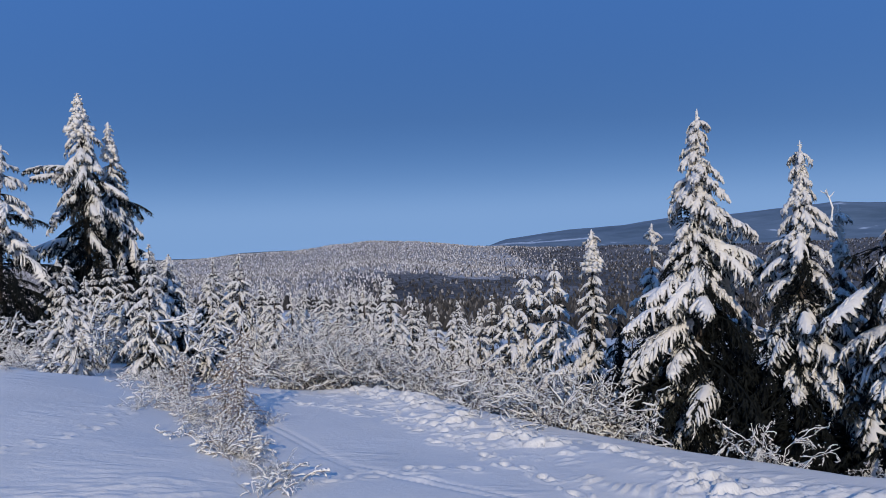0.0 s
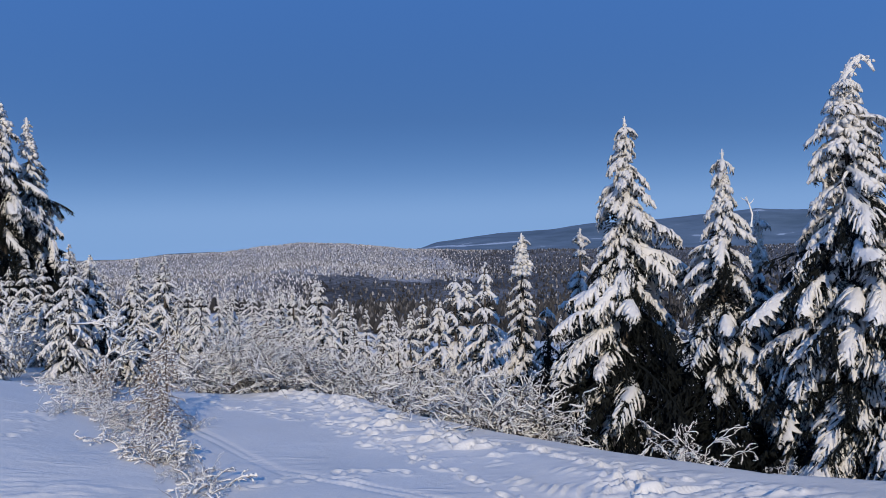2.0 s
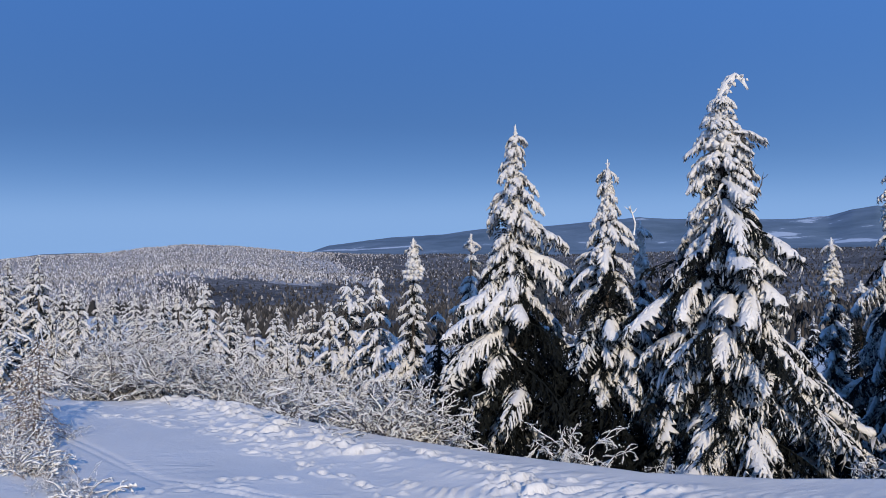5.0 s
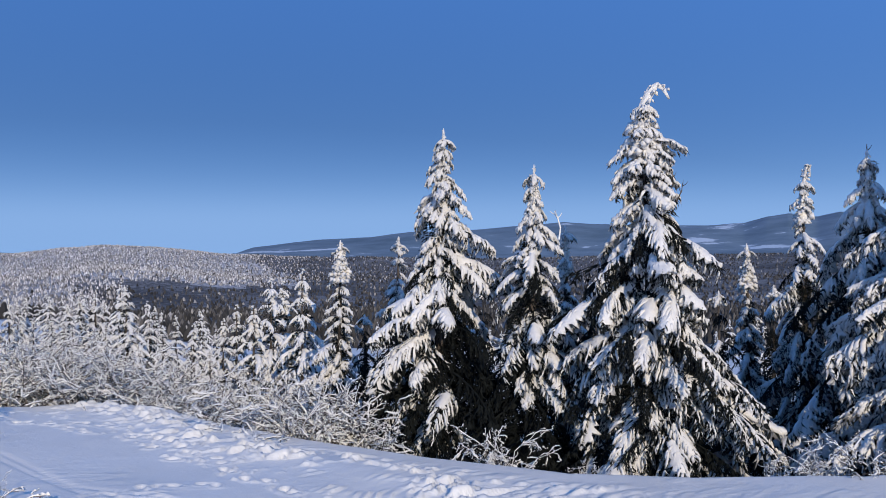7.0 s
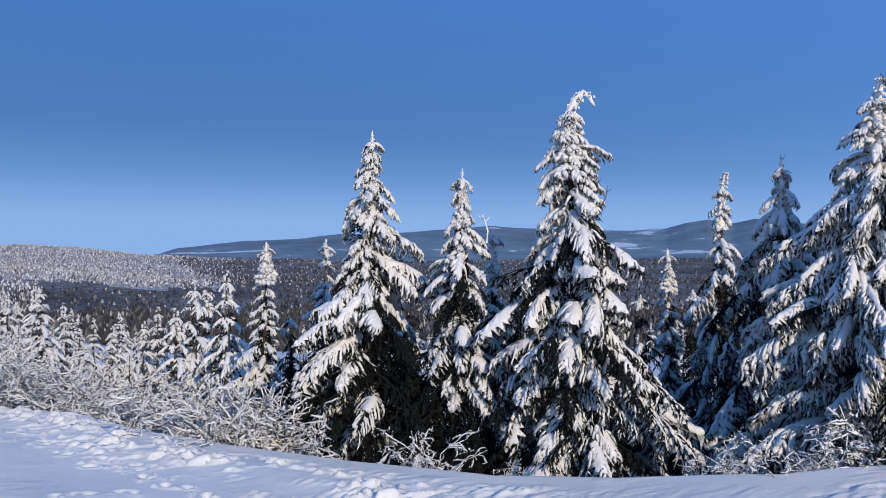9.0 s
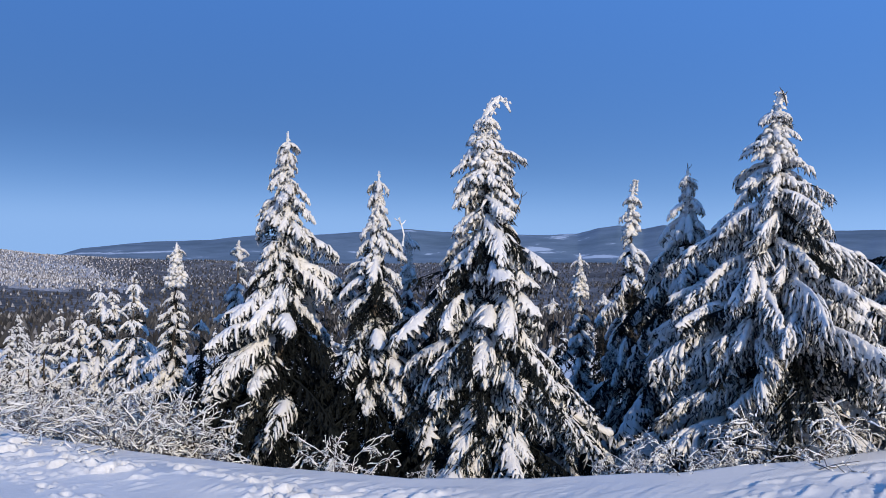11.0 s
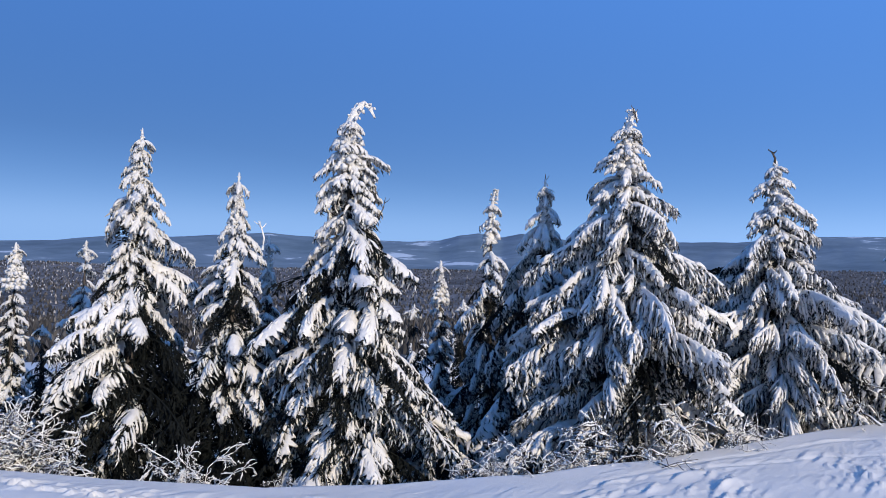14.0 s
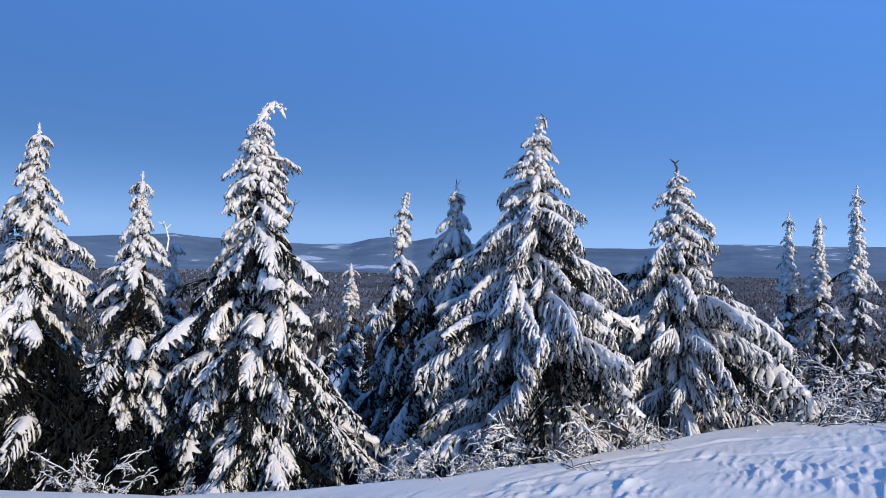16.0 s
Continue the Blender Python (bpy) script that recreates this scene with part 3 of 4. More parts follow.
    for w in range(whorls):
        u = 0.03 + 0.94 * (w / (whorls - 1)) ** 0.92
        count = max(3, round(ring * (1.2 - 0.35 * u)))
        phase += 2.4
        for k in range(count):
            if rng.random() < gaps:
                continue
            g = phase + 6.283 * (k + rng.uniform(-0.25, 0.25)) / count
            uu = min(0.945 if hook else 0.975, max(0.02, u + rng.uniform(-0.5, 0.5) / whorls))
            p = (1 - uu) * full
            p = p + 0.05 if p < 0.3 else p + 0.05 * (1 - p) / 0.7
            prof = p if p < 0.8 else 0.8 + 0.2 * math.tanh((p - 0.8) / 0.2)
            length = radius * prof * (1 + 0.55 * noise.noise((math.cos(g) * 1.3, math.sin(g) * 1.3, uu * 5 + seed))) * rng.choice((0.6, 0.8, 1.0, 1.0, 1.15)) * rng.uniform(0.92, 1.1)
            pitch = 7 + tilt[1] + (tilt[0] - tilt[1]) * uu ** 1.5 + rng.uniform(-9, 9)
            length = max(length / (0.86 * math.cos(radians(min(60, abs(pitch - 8))))), 0.20)
            if math.sin(g - radians(az)) < -0.4:
                length *= 0.85
            # shade strips snow from right-hand boughs, their dark needles replacing cast shade
            snowy = (uu > 0.72 and bare < 0.9) or rng.random() < (snow_p if uu > bare + shade * math.cos(g - radians(az)) else 0.12)
            hang(uu, g, length, pitch, snowy)
            if rng.random() < fill and uu < 0.85:
                hang(min(0.97, uu + 0.4 / whorls), g + rng.uniform(0.3, 0.7), length * rng.uniform(0.5, 0.75), pitch + rng.uniform(0, 14), snowy)
    return root


spruce(1, -18.2, 13.3, 8.2, 4.8, "heavy", "conical spruce with thick snow pads and bare shaded skirts", -18.67, whorls=18, ring=9, tilt=(-20, -29), bare=0.48, shade=0.10, gaps=0.06, full=1.75, fill=0.3, snow_p=0.85)
spruce(2, -24.4, 12.6, 5.75, 4.1, "spread", "slim dark spruce with sparse snow on drooping boughs", -24.75, whorls=16, ring=7, tilt=(-22, -30), bare=0.36, gaps=0.08, fill=0.3, snow_p=0.6)
spruce(3, -32.9, 11.9, 10.75, 4.9, "spread", "broad spruce with a snow-bent hooked top", -31.75, full=1.95, whorls=21, ring=9, hook=0.36, tilt=(-16, -30), lead_r=0.17, snow_p=0.80, fill=0.4,
       extra=[(0.875, 0, 0.56, -2), (0.86, 20, 0.42, -10), (0.85, -15, 0.42, -4), (0.83, 175, 0.6, -38), (0.80, 165, 0.65, -45), (0.81, 190, 0.5, -20)])
spruce(4, -41.65, 17.5, 5.3, 2.8, "fringe", "narrow spruce draped with hanging snow fringes", -41.65, ring=6, hook=0.12, lead_r=0.12, tilt=(-15, -45), full=1.9, snow_p=0.7)
spruce(5, -45.5, 14.3, 6.1, 3.5, "heavy", "pointed spruce plastered with snow, half in shade", -45.2, whorls=15, ring=8, tilt=(-30, -48), full=2.8, snow_p=0.62, bare=0.35)
spruce(6, -51.0, 13.2, 10.6, 6.2, "fringe", "wide spruce with long drooping snow-fringed boughs", -50.5, whorls=19, ring=9, hook=0.14, lead_r=0.15, tilt=(-8, -20), full=1.8, fill=0.45, snow_p=0.88, gaps=0.03,
       extra=[(0.46, 185, 1.9, -38), (0.52, 200, 1.5, -34), (0.78, 0, 1.0, -26), (0.74, 10, 1.05, -30), (0.76, 180, 0.8, -30), (0.60, -10, 1.3, -24)])
spruce(7, -60.3, 16.2, 7.3, 5.1, "fringe", "broad spruce with long snow-fringed boughs", -59.75, whorls=19, ring=9, tilt=(-8, -18), full=2.0, lead_r=0.12, fill=0.45, snow_p=0.88, gaps=0.03,
       extra=[(0.52, -5, 3.0, -40), (0.60, -8, 2.1, -38), (0.62, 190, 1.4, -30), (0.50, 195, 1.6, -34), (0.70, 0, 1.1, -30), (0.66, 170, 1.1, -20)])
spruce(8, 20.7, 34.0, 10.1, 2.0, "heavy", "tall snow-crusted spruce beside its slimmer twin", 21.3, whorls=22, ring=8, bare=0.55, full=2.4, lead_r=0.32, snow_p=0.85, tilt=(-24, -48),
       extra=[(0.70, 178, 1.9, -14), (0.68, 185, 1.7, -20), (0.45, 200, 2.4, -25), (0.42, 170, 2.2, -30)])
spruce(9, 18.9, 35.0, 8.4, 1.7, "heavy", "slim snow-crusted spruce beside its taller twin", 19.6, whorls=22, ring=8, bare=0.5, full=2.5, snow_p=0.75, lead_r=0.22, tilt=(-20, -46))
spruce(18, 16.3, 22.0, -0.1, 2.3, "spread", "snow-draped young spruce behind the stalks on the bank", whorls=11, snow_p=0.85, leader=0.1)
spruce(19, 13.8, 24.0, -1.5, 1.7, "spread", "snow-draped young spruce behind the stalks on the bank", whorls=10, snow_p=0.85, leader=0.1)
spruce(10, 26.2, 30.0, 6.9, 2.9, "heavy", "snow-crusted spruce on the bank", 25.6, ring=7, bare=0.5, full=2.2)
spruce(11, -15.3, 17.5, 1.0, 2.2, "spread", "small dark spruce behind a larger one", -15.6, whorls=11, bare=0.75, leader=0.06)
spruce(12, -11.6, 19.0, 0.75, 1.6, "heavy", "small spruce with a thick white crown", -11.7, whorls=12, full=2.6, lead_r=0.16)
spruce(13, -26.8, 14.5, 1.7, 1.9, "spread", "small spruce crowded behind its neighbour", -26.8, whorls=11, bare=0.4)
spruce(14, -38.5, 18.0, 0.4, 1.3, "heavy", "small slender spruce plastered with snow", -38.3, whorls=12, full=2.4, lead_r=0.13)
spruce(15, -66.8, 26.0, 4.5, 0.8, "spread", "slender snow-crusted spruce column", -66.6, whorls=14, full=4, leader=0.3, lead_r=0.17)
spruce(16, -68.5, 26.0, 4.35, 0.85, "spread", "slender snow-crusted spruce column", -68.35, whorls=14, full=3, leader=0.3, lead_r=0.2)
spruce(17, -70.6, 25.0, 6.15, 1.1, "spread", "slender snow-crusted spruce column", -70.4, whorls=15, full=4, leader=0.35, lead_r=0.2)


def bare_twig(tree, stops, thick, forks=2, seed=1, mat=BARK, label="bare brown dead shoot"):
    """A dead shoot that sticks out of a crown: stops are azimuth, elevation and distance from the path."""
    rng = random.Random(seed)
    b = Buf()
    base = tree.matrix_world.translation
    pts = [polar(az, r, 2.4 + r * math.tan(radians(el))) - base for az, el, r in stops]
    b.tube(pts, [thick * (1 - 0.6 * i / (len(pts) - 1)) for i in range(len(pts))], 5, 1, 0.15, rng)
    for i in range(forks):
        p = pts[-2].lerp(pts[-1], rng.uniform(-0.5, 0.8))
        w = Vector((rng.uniform(-1, 1), rng.uniform(-1, 1), rng.uniform(0.1, 1))).normalized()
        b.tube([p, p + w * 0.05, p + w * 0.09 + Vector((0, 0, 0.02))], [thick * 0.5, thick * 0.4, thick * 0.2], 4)
    return child("dead_shoot", b.mesh("dead_shoot", mat), tree, label=label)


bare_twig(TREES[7], [(-59.7, 7.0, 16.2), (-59.72, 7.4, 16.2), (-59.55, 7.75, 16.2), (-59.3, 7.95, 16.2)], 0.028)
bare_twig(TREES[6], [(-50.6, 10.2, 13.2), (-50.75, 10.6, 13.2), (-51.0, 10.4, 13.1), (-51.15, 9.8, 13.0)], 0.02, 3, 2)
bare_twig(TREES[3], [(-33.7, 3.4, 11.9), (-33.75, 4.3, 11.9), (-33.75, 5.3, 11.9)], 0.012, 3, 3)
bare_twig(TREES[3], [(-34.0, 3.2, 11.9), (-34.35, 3.9, 11.9), (-34.4, 4.4, 11.9)], 0.010, 3, 4)
bare_twig(TREES[2], [(-26.4, 0.8, 12.6), (-26.5, 1.6, 12.6), (-26.3, 2.3, 12.6), (-26.1, 2.7, 12.6)], 0.018, 4, 5, FROST, "dead shoot coated in white frost")
bare_twig(TREES[5], [(-45.2, 5.9, 14.3), (-45.2, 6.4, 14.3)], 0.012, 2, 6)
# dark spruces crowding the slope between and behind the tall ones
for n, (az, r, el, hw) in enumerate([(-21.3, 16.0, -2.2, 2.4), (-28.8, 16.5, -1.8, 2.6), (-36.6, 16.0, -2.6, 2.6), (-39.9, 20.0, -2.2, 2.0), (-43.6, 18.0, -1.8, 2.3), (-47.6, 18.5, -2.0, 2.4),
                                     (-55.8, 18.0, -1.6, 2.6), (-63.4, 21.0, -2.4, 2.2), (-13.3, 18.5, -4.2, 1.8), (-72.6, 24.0, -1.5, 2.0), (-66.0, 22.0, -2.0, 1.9), (-69.4, 23.0, -1.2, 2.0)]):
    # bare keeps nearly all snow off; the black boughs stand in for shade
    spruce(400 + n, az, r, el, hw, "rough", "dark spruce crowded on the shaded slope", whorls=9, ring=6, bare=0.95, group="dark spruces on the slope", leader=0.05)


# ---- small spruces of the middle distance: trunk, needles and snow in one crown each ----
def small_spruce(seed, height, radius, whorls=9, kinds=None, full=5):
    rng = random.Random(seed)
    dark, white = Buf(), Buf()
    for w in range(whorls):
        u = 0.04 + 0.9 * w / (whorls - 1)
        count = max(3, round(full * (1.3 - 0.6 * u)))
        for k in range(count):
            g = w * 2.4 + 6.283 * k / count + rng.uniform(-0.3, 0.3)
            length = max(0.14, radius * ((1 - u) ** 0.85 + 0.05) * rng.uniform(0.7, 1.2))
            fat = 0.3 + 0.7 * length
            m = Matrix.Translation((0, 0, height * u)) @ Matrix.Rotation(g, 4, "Z") @ Matrix.Rotation(radians(26 - 30 * u), 4, "Y") @ Matrix.Diagonal((length, fat, fat, 1))
            for buf, me in zip((dark, white), rng.choice(kinds)):
                n0 = len(buf.v)
                buf.v += [m @ v.co for v in me.vertices]
                buf.alt.update(len(buf.f) + p.index for p in me.polygons if p.material_index)
                buf.f += [tuple(n0 + i for i in p.vertices) for p in me.polygons]
    for i in range(22):
        u = 1 - 0.2 * rng.random()
        g, q = rng.uniform(0, 6.283), 0.035 + 0.35 * (1 - u)
        white.lump(Vector((math.cos(g) * q, math.sin(g) * q, height * u)), 0.035 + 0.2 * (1 - u), Vector((math.cos(g), math.sin(g), -0.6)).normalized(), 1.4, 0.9, rng)
    for i in range(260):
        u, g = 0.85 * rng.random(), rng.uniform(0, 6.283)
        q = radius * (1 - u) * rng.uniform(0.05, 0.6)
        dark.spike(Vector((math.cos(g) * q, math.sin(g) * q, height * u)), Vector((math.cos(g), math.sin(g), rng.uniform(-1, 0.2))).normalized(), rng.uniform(0.15, 0.35) * (1.1 - u), 0.03, rng)
    trunk = Buf()
    trunk.tube([Vector((0, 0, height * i / 4)) for i in range(5)], [0.07, 0.055, 0.04, 0.025, 0.01], 6)
    root = new("small_spruce")
    child("trunk", trunk.mesh("trunk", BARK), root)
    child("crown", dark.mesh("crown", NEEDLES, False, FROSTED), root)
    tagged(child("snow", white.mesh("snow", SNOW_LOAD, True), root), kind="stuff")
    return tagged(root, "small spruce of the thicket coated in snow", "tree", "small spruces in the thicket")


# ---- frosted shrubs and young birches ----
def shrub(seed, stems, height, spread, levels, twig_r, snow_r, mat_twig, arch=0.0, name="shrub", bend=0.5, kids=(3, 5), clods=0, segs=3, curl=0.5):
    rng = random.Random(seed)
    dark, white = Buf(), Buf()

    def grow(p, way, length, level, r):
        n = segs
        pts = [p.copy()]
        for i in range(n):
            way = (way + Vector((rng.uniform(-1, 1), rng.uniform(-1, 1), rng.uniform(-0.7, 0.6) - arch)) * curl).normalized()
            p = p + way * (length / n)
            pts.append(p.copy())
        dark.tube(pts, [r * (1 - 0.66 * i / n) for i in range(n + 1)], 3)
        k = snow_r * rng.uniform(0.6, 1.3)
        if rng.random() < 0.58:
            a = rng.randint(0, 1)
            white.tube([q + Vector((0, 0, r + k * 0.4)) for q in pts[a:]], [k * 0.5] + [k * rng.uniform(0.6, 1.3) for _ in pts[a + 1:-1]] + [k * 0.5], 3, 1.0, 0.3, rng)
        for i in range(clods):
            t = rng.uniform(0.2, 0.99) * n
            white.lump(pts[int(t)].lerp(pts[int(t) + 1], t % 1) + Vector((0, 0, r + k)), k * rng.uniform(0.9, 1.5), way, 1.6, 0.8, rng)
        for i in range(rng.randint(*kids)):
            t = rng.uniform(0.15, 0.98) * n
            q = pts[int(t)].lerp(pts[int(t) + 1], t % 1)
            w = (way * 0.8 + Vector((rng.uniform(-1, 1), rng.uniform(-1, 1), rng.uniform(-0.6, 0.8)))).normalized()
            if level < levels:
                grow(q, w, length * rng.uniform(0.32, 0.6), level + 1, r * 0.65)
            else:
                ll = length * rng.uniform(0.15, 0.38)
                dark.spike(q, w, ll, r * 0.7, rng)
                if rng.random() < 0.42:
                    white.spike(q + Vector((0, 0, r)), w, ll, k * 0.5, rng)
                    white.spike(q + Vector((0, 0, r)), w, ll * 0.9, k * 0.5, rng)

    for i in range(stems):
        g = rng.uniform(0, 6.283)
        w = Vector((math.cos(g) * bend * rng.uniform(0.2, 1.2), math.sin(g) * bend * rng.uniform(0.2, 1.2), 1)).normalized()
        grow(Vector((math.cos(g), math.sin(g), 0)) * spread * rng.random() * 0.5, w, height * rng.uniform(0.4, 0.75), 0, twig_r)
    root = new(name)
    child("branchwork", dark.mesh("branchwork", mat_twig), root)
    tagged(child("snow", white.mesh("snow", FROST, True), root), kind="stuff")
    return root


def place(kind, az, r, turn, size, sink=0.05, tall=1.0):
    m = Matrix.Translation(polar(az, r, ground_z(az, r) - sink)) @ Matrix.Rotation(turn, 4, "Z") @ Matrix.Diagonal((size, size, size * tall, 1))
    ob = copy_thing(kind, m)
    ob.matrix_world = m
    return ob


def drop_kind(root):
    for o in (*root.children_recursive, root):
        bpy.data.objects.remove(o)


rng = random.Random(77)
DENSE = [tagged(shrub(200 + i, 11, 1.45, 1.0, 2, 0.0065, 0.0092, TWIG, 0.02, kids=(4, 5), clods=1, segs=4, curl=0.7), "leafless shrub with frosted fine twigs", "shrub", "frosted shrubs below the brink") for i in range(4)]
ARCHED = [tagged(shrub(220 + i, 9, 1.35, 0.9, 2, 0.0075, 0.0095, TWIG, 0.10, bend=0.8, kids=(4, 5), clods=2, segs=4, curl=0.75), "arching shrub bent down by thick white snow", "shrub", "snow-bent shrubs at the brink") for i in range(4)]
BIRCH = [tagged(shrub(240 + i, 4, 3.4, 0.5, 2, 0.015, 0.030, TWIG, 0.05, "birch_tree", 0.35, kids=(4, 5), clods=3, curl=0.62), "young leafless tree white with hoar frost", "tree", "frosted young trees in the thicket") for i in range(4)]
SPRIG = [tagged(shrub(260 + i, 8, 0.60, 0.45, 1, 0.005, 0.013, LARCH, 0.3, bend=0.7, kids=(2, 4), clods=2, segs=4), "dry weed stalks crusted with snow on the bank", "plant", "dry stalks on the bank") for i in range(3)]
DIM = [tagged(shrub(270 + i, 12, 1.5, 1.0, 2, 0.009, 0.0085, TWIG, 0.0, kids=(4, 5), clods=2, segs=4, curl=0.75), "dark leafless shrub flecked with frost", "shrub", "dark shrubs below the brink") for i in range(2)]
SMALL = [small_spruce(300 + i, 4.0, 1.35, 12, SMALL_BOUGHS, 6) for i in range(4)]
TINY = [small_spruce(320 + i, 4.0, 1.45, 7, TINY_BOUGHS, 4) for i in range(4)]

# arched shrubs in front of the spruces
for az, d, s in [(-12.4, 0.9, 1.25), (-13.7, 0.7, 0.8), (-11.2, 1.0, 1.5), (-9.6, 1.1, 1.4), (-10.3, 0.6, 1.0), (-21.6, 0.6, 0.95), (-22.9, 0.5, 0.35),
                 (-28.3, 0.4, 0.32), (-43.8, 0.6, 0.75), (-42.0, 0.5, 0.5), (-49.6, 0.7, 1.2), (-51.4, 0.6, 1.35), (-53.0, 0.6, 0.9), (-56.6, 0.6, 0.95), (-58.6, 0.7, 0.75), (-47.4, 0.5, 0.5)]:
    place(rng.choice(ARCHED), az, float(brink(az)) + d, rng.uniform(0, 6.28), s)
# dense shrubs along the brink
for i in range(40):
    az = rng.uniform(-12.5, 8.5)
    d = rng.uniform(0.5, 4.0)
    place(rng.choice(DENSE), az, float(brink(az)) + d, rng.uniform(0, 6.28), rng.uniform(0.85, 1.15) + 0.15 * min(d, 3))
for i in range(16):
    az = rng.uniform(-76, -64.0)
    place(rng.choice(DIM), az, float(brink(az)) + rng.uniform(0.8, 6.0), rng.uniform(0, 6.28), rng.uniform(1.3, 2.0))
# thicket of frosted young trees and small spruces
for i in range(44):
    az, r = rng.uniform(-10, 24), rng.uniform(20, 40)
    place(rng.choice(SMALL), az, r, rng.uniform(0, 6.28), rng.uniform(0.55, 0.9))
for i in range(40):
    az = rng.uniform(-12, 27)
    r = 18 + 22 * rng.random() ** 1.2
    place(rng.choice(BIRCH), az, r, rng.uniform(0, 6.28), rng.uniform(0.55, 0.9) * (1 + (r - 19) / 120))
for az, el, r, w in [(1.9, -1.93, 30, 1.1), (8.5, -2.63, 27, 0.75), (4.6, -2.6, 36, 1.0), (-1.1, -3.9, 28, 0.8), (-4.9, -3.3, 27, 0.9), (-4.05, -4.2, 26, 0.9), (0.2, -3.3, 33, 1.0), (11.2, -3.0, 24, 1.0), (13.6, -2.6, 22, 1.0), (5.5, -4.0, 25, 1.0), (3.1, -4.3, 24, 1.0), (9.6, -3.6, 30, 1.0), (7.2, -3.8, 31, 1.0), (-0.3, -4.6, 23, 1.0), (-2.2, -4.4, 24, 1.0), (-6, -3.4, 24, 1.0),
                     (12.3, -0.9, 28, 1.0), (15.5, -0.7, 26, 1.0), (6.3, -2.5, 38, 0.9), (-7.1, -1.6, 25, 1.0), (-7.9, -1.7, 26, 0.9), (-9.15, -1.0, 23, 0.85), (17.2, 0.4, 24, 0.9),
                     (10.4, -1.8, 40, 1.0), (14, -1.5, 40, 1.0), (3.2, -2.9, 45, 1.0), (-2.6, -3.6, 45, 1.0)]:
    h = 2.4 + r * math.tan(radians(el)) - ground_z(az, r)
    s = h / 4.0
    place(rng.choice(SMALL), az, r, rng.uniform(0, 6.28), s * w, 0.05, 1 / w)
for i in range(104):
    az, r = rng.uniform(-76, 28), rng.uniform(36, 130)
    if az < -12 and r < 50:
        r += 20
    place(rng.choice(TINY), az, r, rng.uniform(0, 6.28), rng.uniform(0.8, 1.3))
# stalks on the bank
for i in range(66):
    t = rng.random()
    az = 10.5 + 8.5 * t + rng.gauss(0, 1.0)
    r = 8.6 + 6.0 * t + rng.gauss(0, 0.7)
    place(rng.choice(SPRIG if i % 3 else ARCHED), az, r, rng.uniform(0, 6.28), rng.uniform(0.5, 1.0) * (1 if i % 3 else 0.36))
for az, r, size in [(10.2, 9.0, 0.32), (9.2, 8.5, 0.3), (11.6, 9.6, 0.28), (14.6, 11.4, 0.34), (13.4, 10.6, 0.25), (17.0, 14.0, 0.45), (18.2, 15.6, 0.5), (25.6, 14.5, 0.5), (24.6, 15.5, 0.35)]:
    place(rng.choice(ARCHED), az, r, rng.uniform(0, 6.28), size)
for az, r in [(-5.6, 11.0), (-7.0, 10.7), (-8.2, 10.9), (-6.2, 11.6)]:
    place(rng.choice(SPRIG), az, r, rng.uniform(0, 6.28), 0.22)


def larch_sapling(seed, height):
    rng = random.Random(seed)
    stem, dark, white = Buf(), Buf(), Buf()
    stem.tube([Vector((0.02 * math.sin(i), 0.02 * math.cos(2 * i), height * i / 8)) for i in range(9)], [0.022 - 0.002 * i for i in range(9)], 6)
    for i in range(64):
        u = 0.10 + 0.88 * (i / 63)
        g = i * 2.4 + rng.uniform(-0.4, 0.4)
        length = (0.62 * (1 - u) ** 0.7 + 0.08) * rng.uniform(0.6, 1.2)
        p, w = Vector((0, 0, height * u)), Vector((math.cos(g), math.sin(g), rng.uniform(-0.5, 0.25))).normalized()
        pts = [p.copy()]
        for k in range(4):
            w = (w + Vector((rng.uniform(-0.2, 0.2), rng.uniform(-0.2, 0.2), rng.uniform(-0.3, 0.1)))).normalized()
            p = p + w * (length / 4)
            pts.append(p.copy())
        dark.tube(pts, [0.007, 0.006, 0.005, 0.004, 0.002], 3)
        for k in range(14):
            t = rng.uniform(0.1, 3.99)
            q = pts[int(t)].lerp(pts[int(t) + 1], t % 1)
            v = (w + Vector((rng.uniform(-1, 1), rng.uniform(-1, 1), rng.uniform(-1, 0.8)))).normalized()
            dark.spike(q, v, rng.uniform(0.05, 0.14), 0.006, rng)
            if k % 3 == 0:
                white.lump(q + Vector((0, 0, 0.012)), rng.uniform(0.010, 0.024), w, 1.8, 0.8, rng)
            if k % 2 == 0:
                white.spike(q, v, rng.uniform(0.05, 0.11), 0.006, rng)
    root = new("larch_sapling")
    child("trunk", stem.mesh("trunk", BARK), root)
    child("crown", dark.mesh("crown", LARCH), root)
    tagged(child("snow", white.mesh("snow", FROST, True), root), kind="stuff")
    return tagged(root, "brown larch sapling dusted with snow beside the path", "tree", "larch saplings by the path")


LARCHES = [larch_sapling(600, 1.75), larch_sapling(601, 1.2)]
for k, az, r, size in [(0, 11.9, 11.3, 0.75), (1, 13.0, 11.6, 0.7), (1, 12.2, 10.9, 0.55), (1, 15.5, 12.8, 0.6)]:
    place(LARCHES[k], az, r, rng.uniform(0, 6.28), size)
for k in (DENSE, DIM, ARCHED, BIRCH, SPRIG, SMALL, TINY, LARCHES):
    for root in k:
        drop_kind(root)


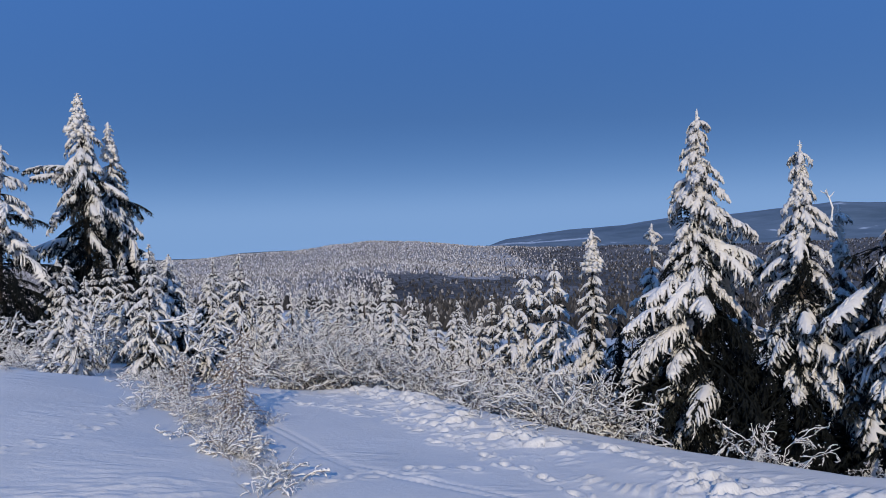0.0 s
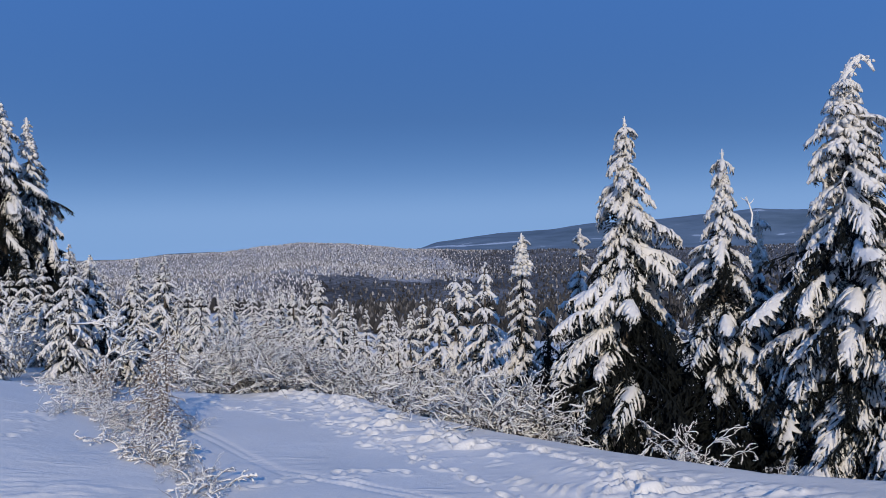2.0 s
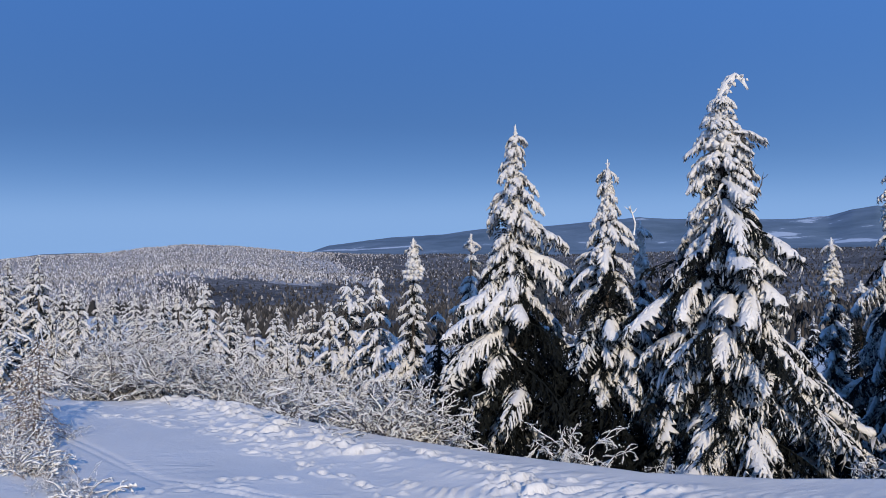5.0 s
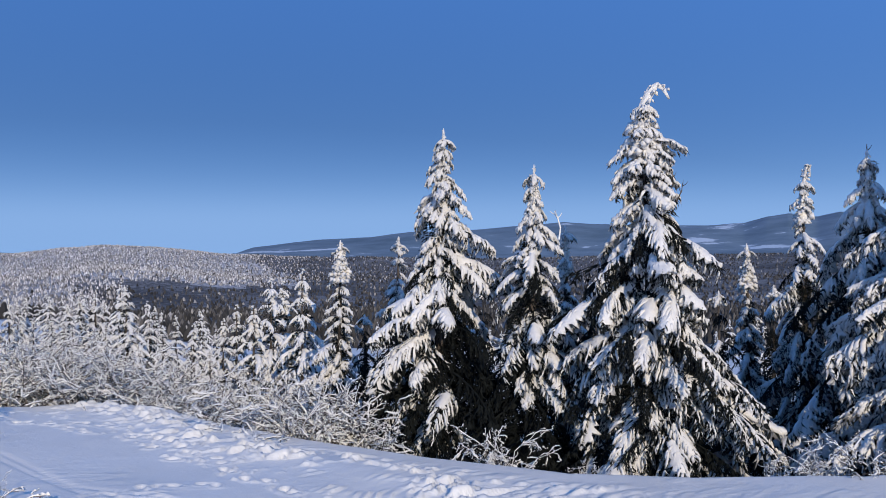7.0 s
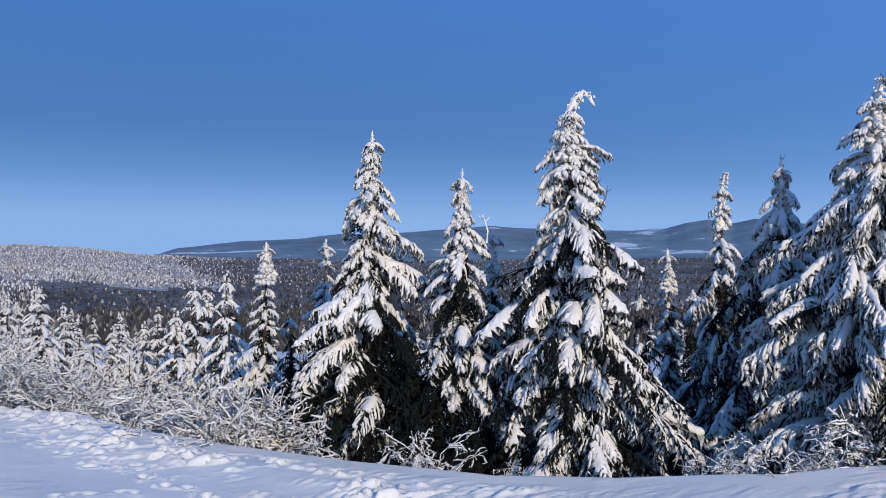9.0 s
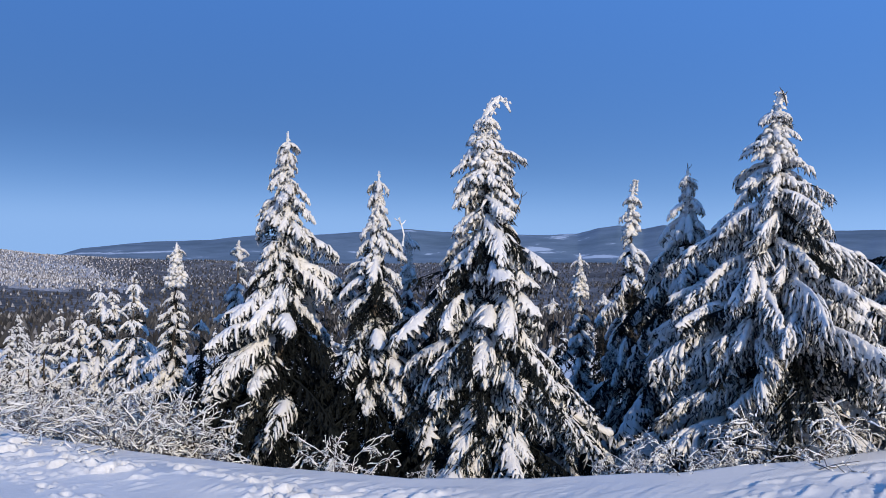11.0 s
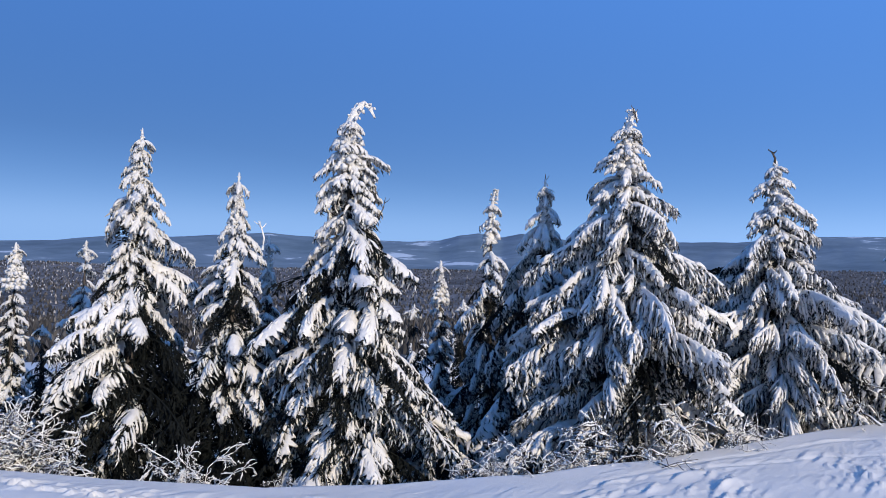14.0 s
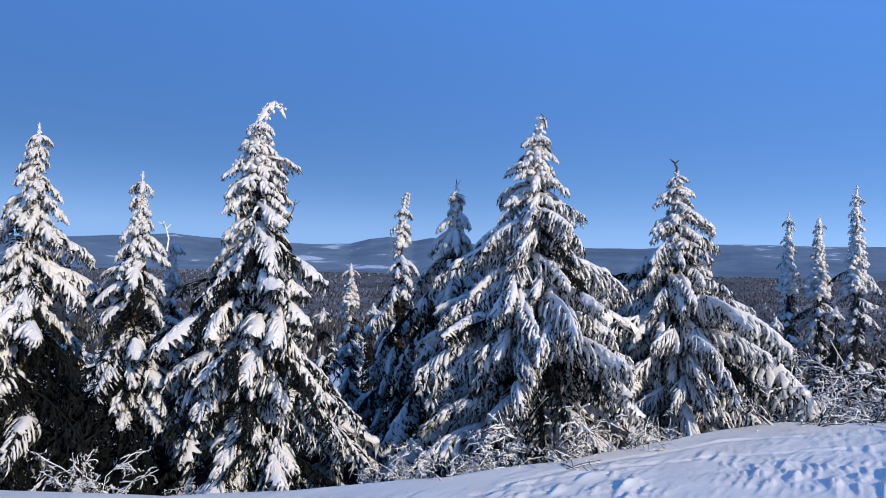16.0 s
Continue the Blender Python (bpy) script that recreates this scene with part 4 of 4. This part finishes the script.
# ---- far woods on the hills, each a single uncounted mass ----
def woods(name, label, count, mat, seed, az_range, r_range, size, keep):
    rg = np.random.RandomState(seed)
    az = rg.uniform(*az_range, count)
    r = r_range[0] + (r_range[1] - r_range[0]) * rg.rand(count) ** 0.8
    ok = keep(az, r, rg.rand(count))
    az, r = az[ok], r[ok]
    n = len(az)
    z = base_height(az, r)
    x, y = -np.sin(np.radians(az)) * r, np.cos(np.radians(az)) * r
    h = rg.uniform(*size, n)
    w = h * rg.uniform(0.22, 0.40, n)
    k = 5
    g = np.arange(k) * 2 * np.pi / k
    v = np.zeros((n, 2 * k + 1, 3))
    for i in range(k):
        for row, (f, hz) in enumerate(((1.0, 0.12), (0.72, 0.55))):
            rad = w * f * rg.uniform(0.7, 1.3, n)
            v[:, row * k + i, 0] = x + np.cos(g[i]) * rad
            v[:, row * k + i, 1] = y + np.sin(g[i]) * rad
            v[:, row * k + i, 2] = z + h * (hz + rg.uniform(-0.08, 0.08, n))
    v[:, 2 * k] = np.stack([x, y, z + h], -1)
    one = [(i, (i + 1) % k, k + (i + 1) % k, k + i) for i in range(k)]
    top = [(k + i, k + (i + 1) % k, 2 * k) for i in range(k)]
    start = np.arange(n)[:, None, None] * (2 * k + 1)
    faces = (start + np.array(one)).reshape(-1, 4).tolist() + (start + np.array(top)).reshape(-1, 3).tolist()
    me = bpy.data.meshes.new(name)
    me.from_pydata(v.reshape(-1, 3).tolist(), [], faces)
    me.materials.append(mat)
    me.update()
    return tagged(new(name, me), label, "forest", kind="stuff")


woods("frosted_woods", "frosted leafless forest covering the rounded hill", 52000, FAR_SNOW_TREE, 5, (-30, 28), (420, 1700), (1.3, 3.0),
      lambda a, r, q: (q < 0.06 + 0.94 * smooth(-12, -1, a)) & ((r > 740) | (a > 2)))
woods("dark_woods", "dark bare forest in the valley", 30000, FAR_DARK_TREE, 6, (-78, 28), (300, 1700), (1.5, 3.4),
      lambda a, r, q: ((r < 700) & ((a < 3) | (q < 0.2))) | (q < 0.05 + 0.87 * smooth(0, -14, a)))
woods("valley_woods", "bare forest flecked with snow below the shoulder", 7000, FAR_DARK_TREE, 7, (-78, 28), (150, 430), (1.8, 3.4),
      lambda a, r, q: q < 1)
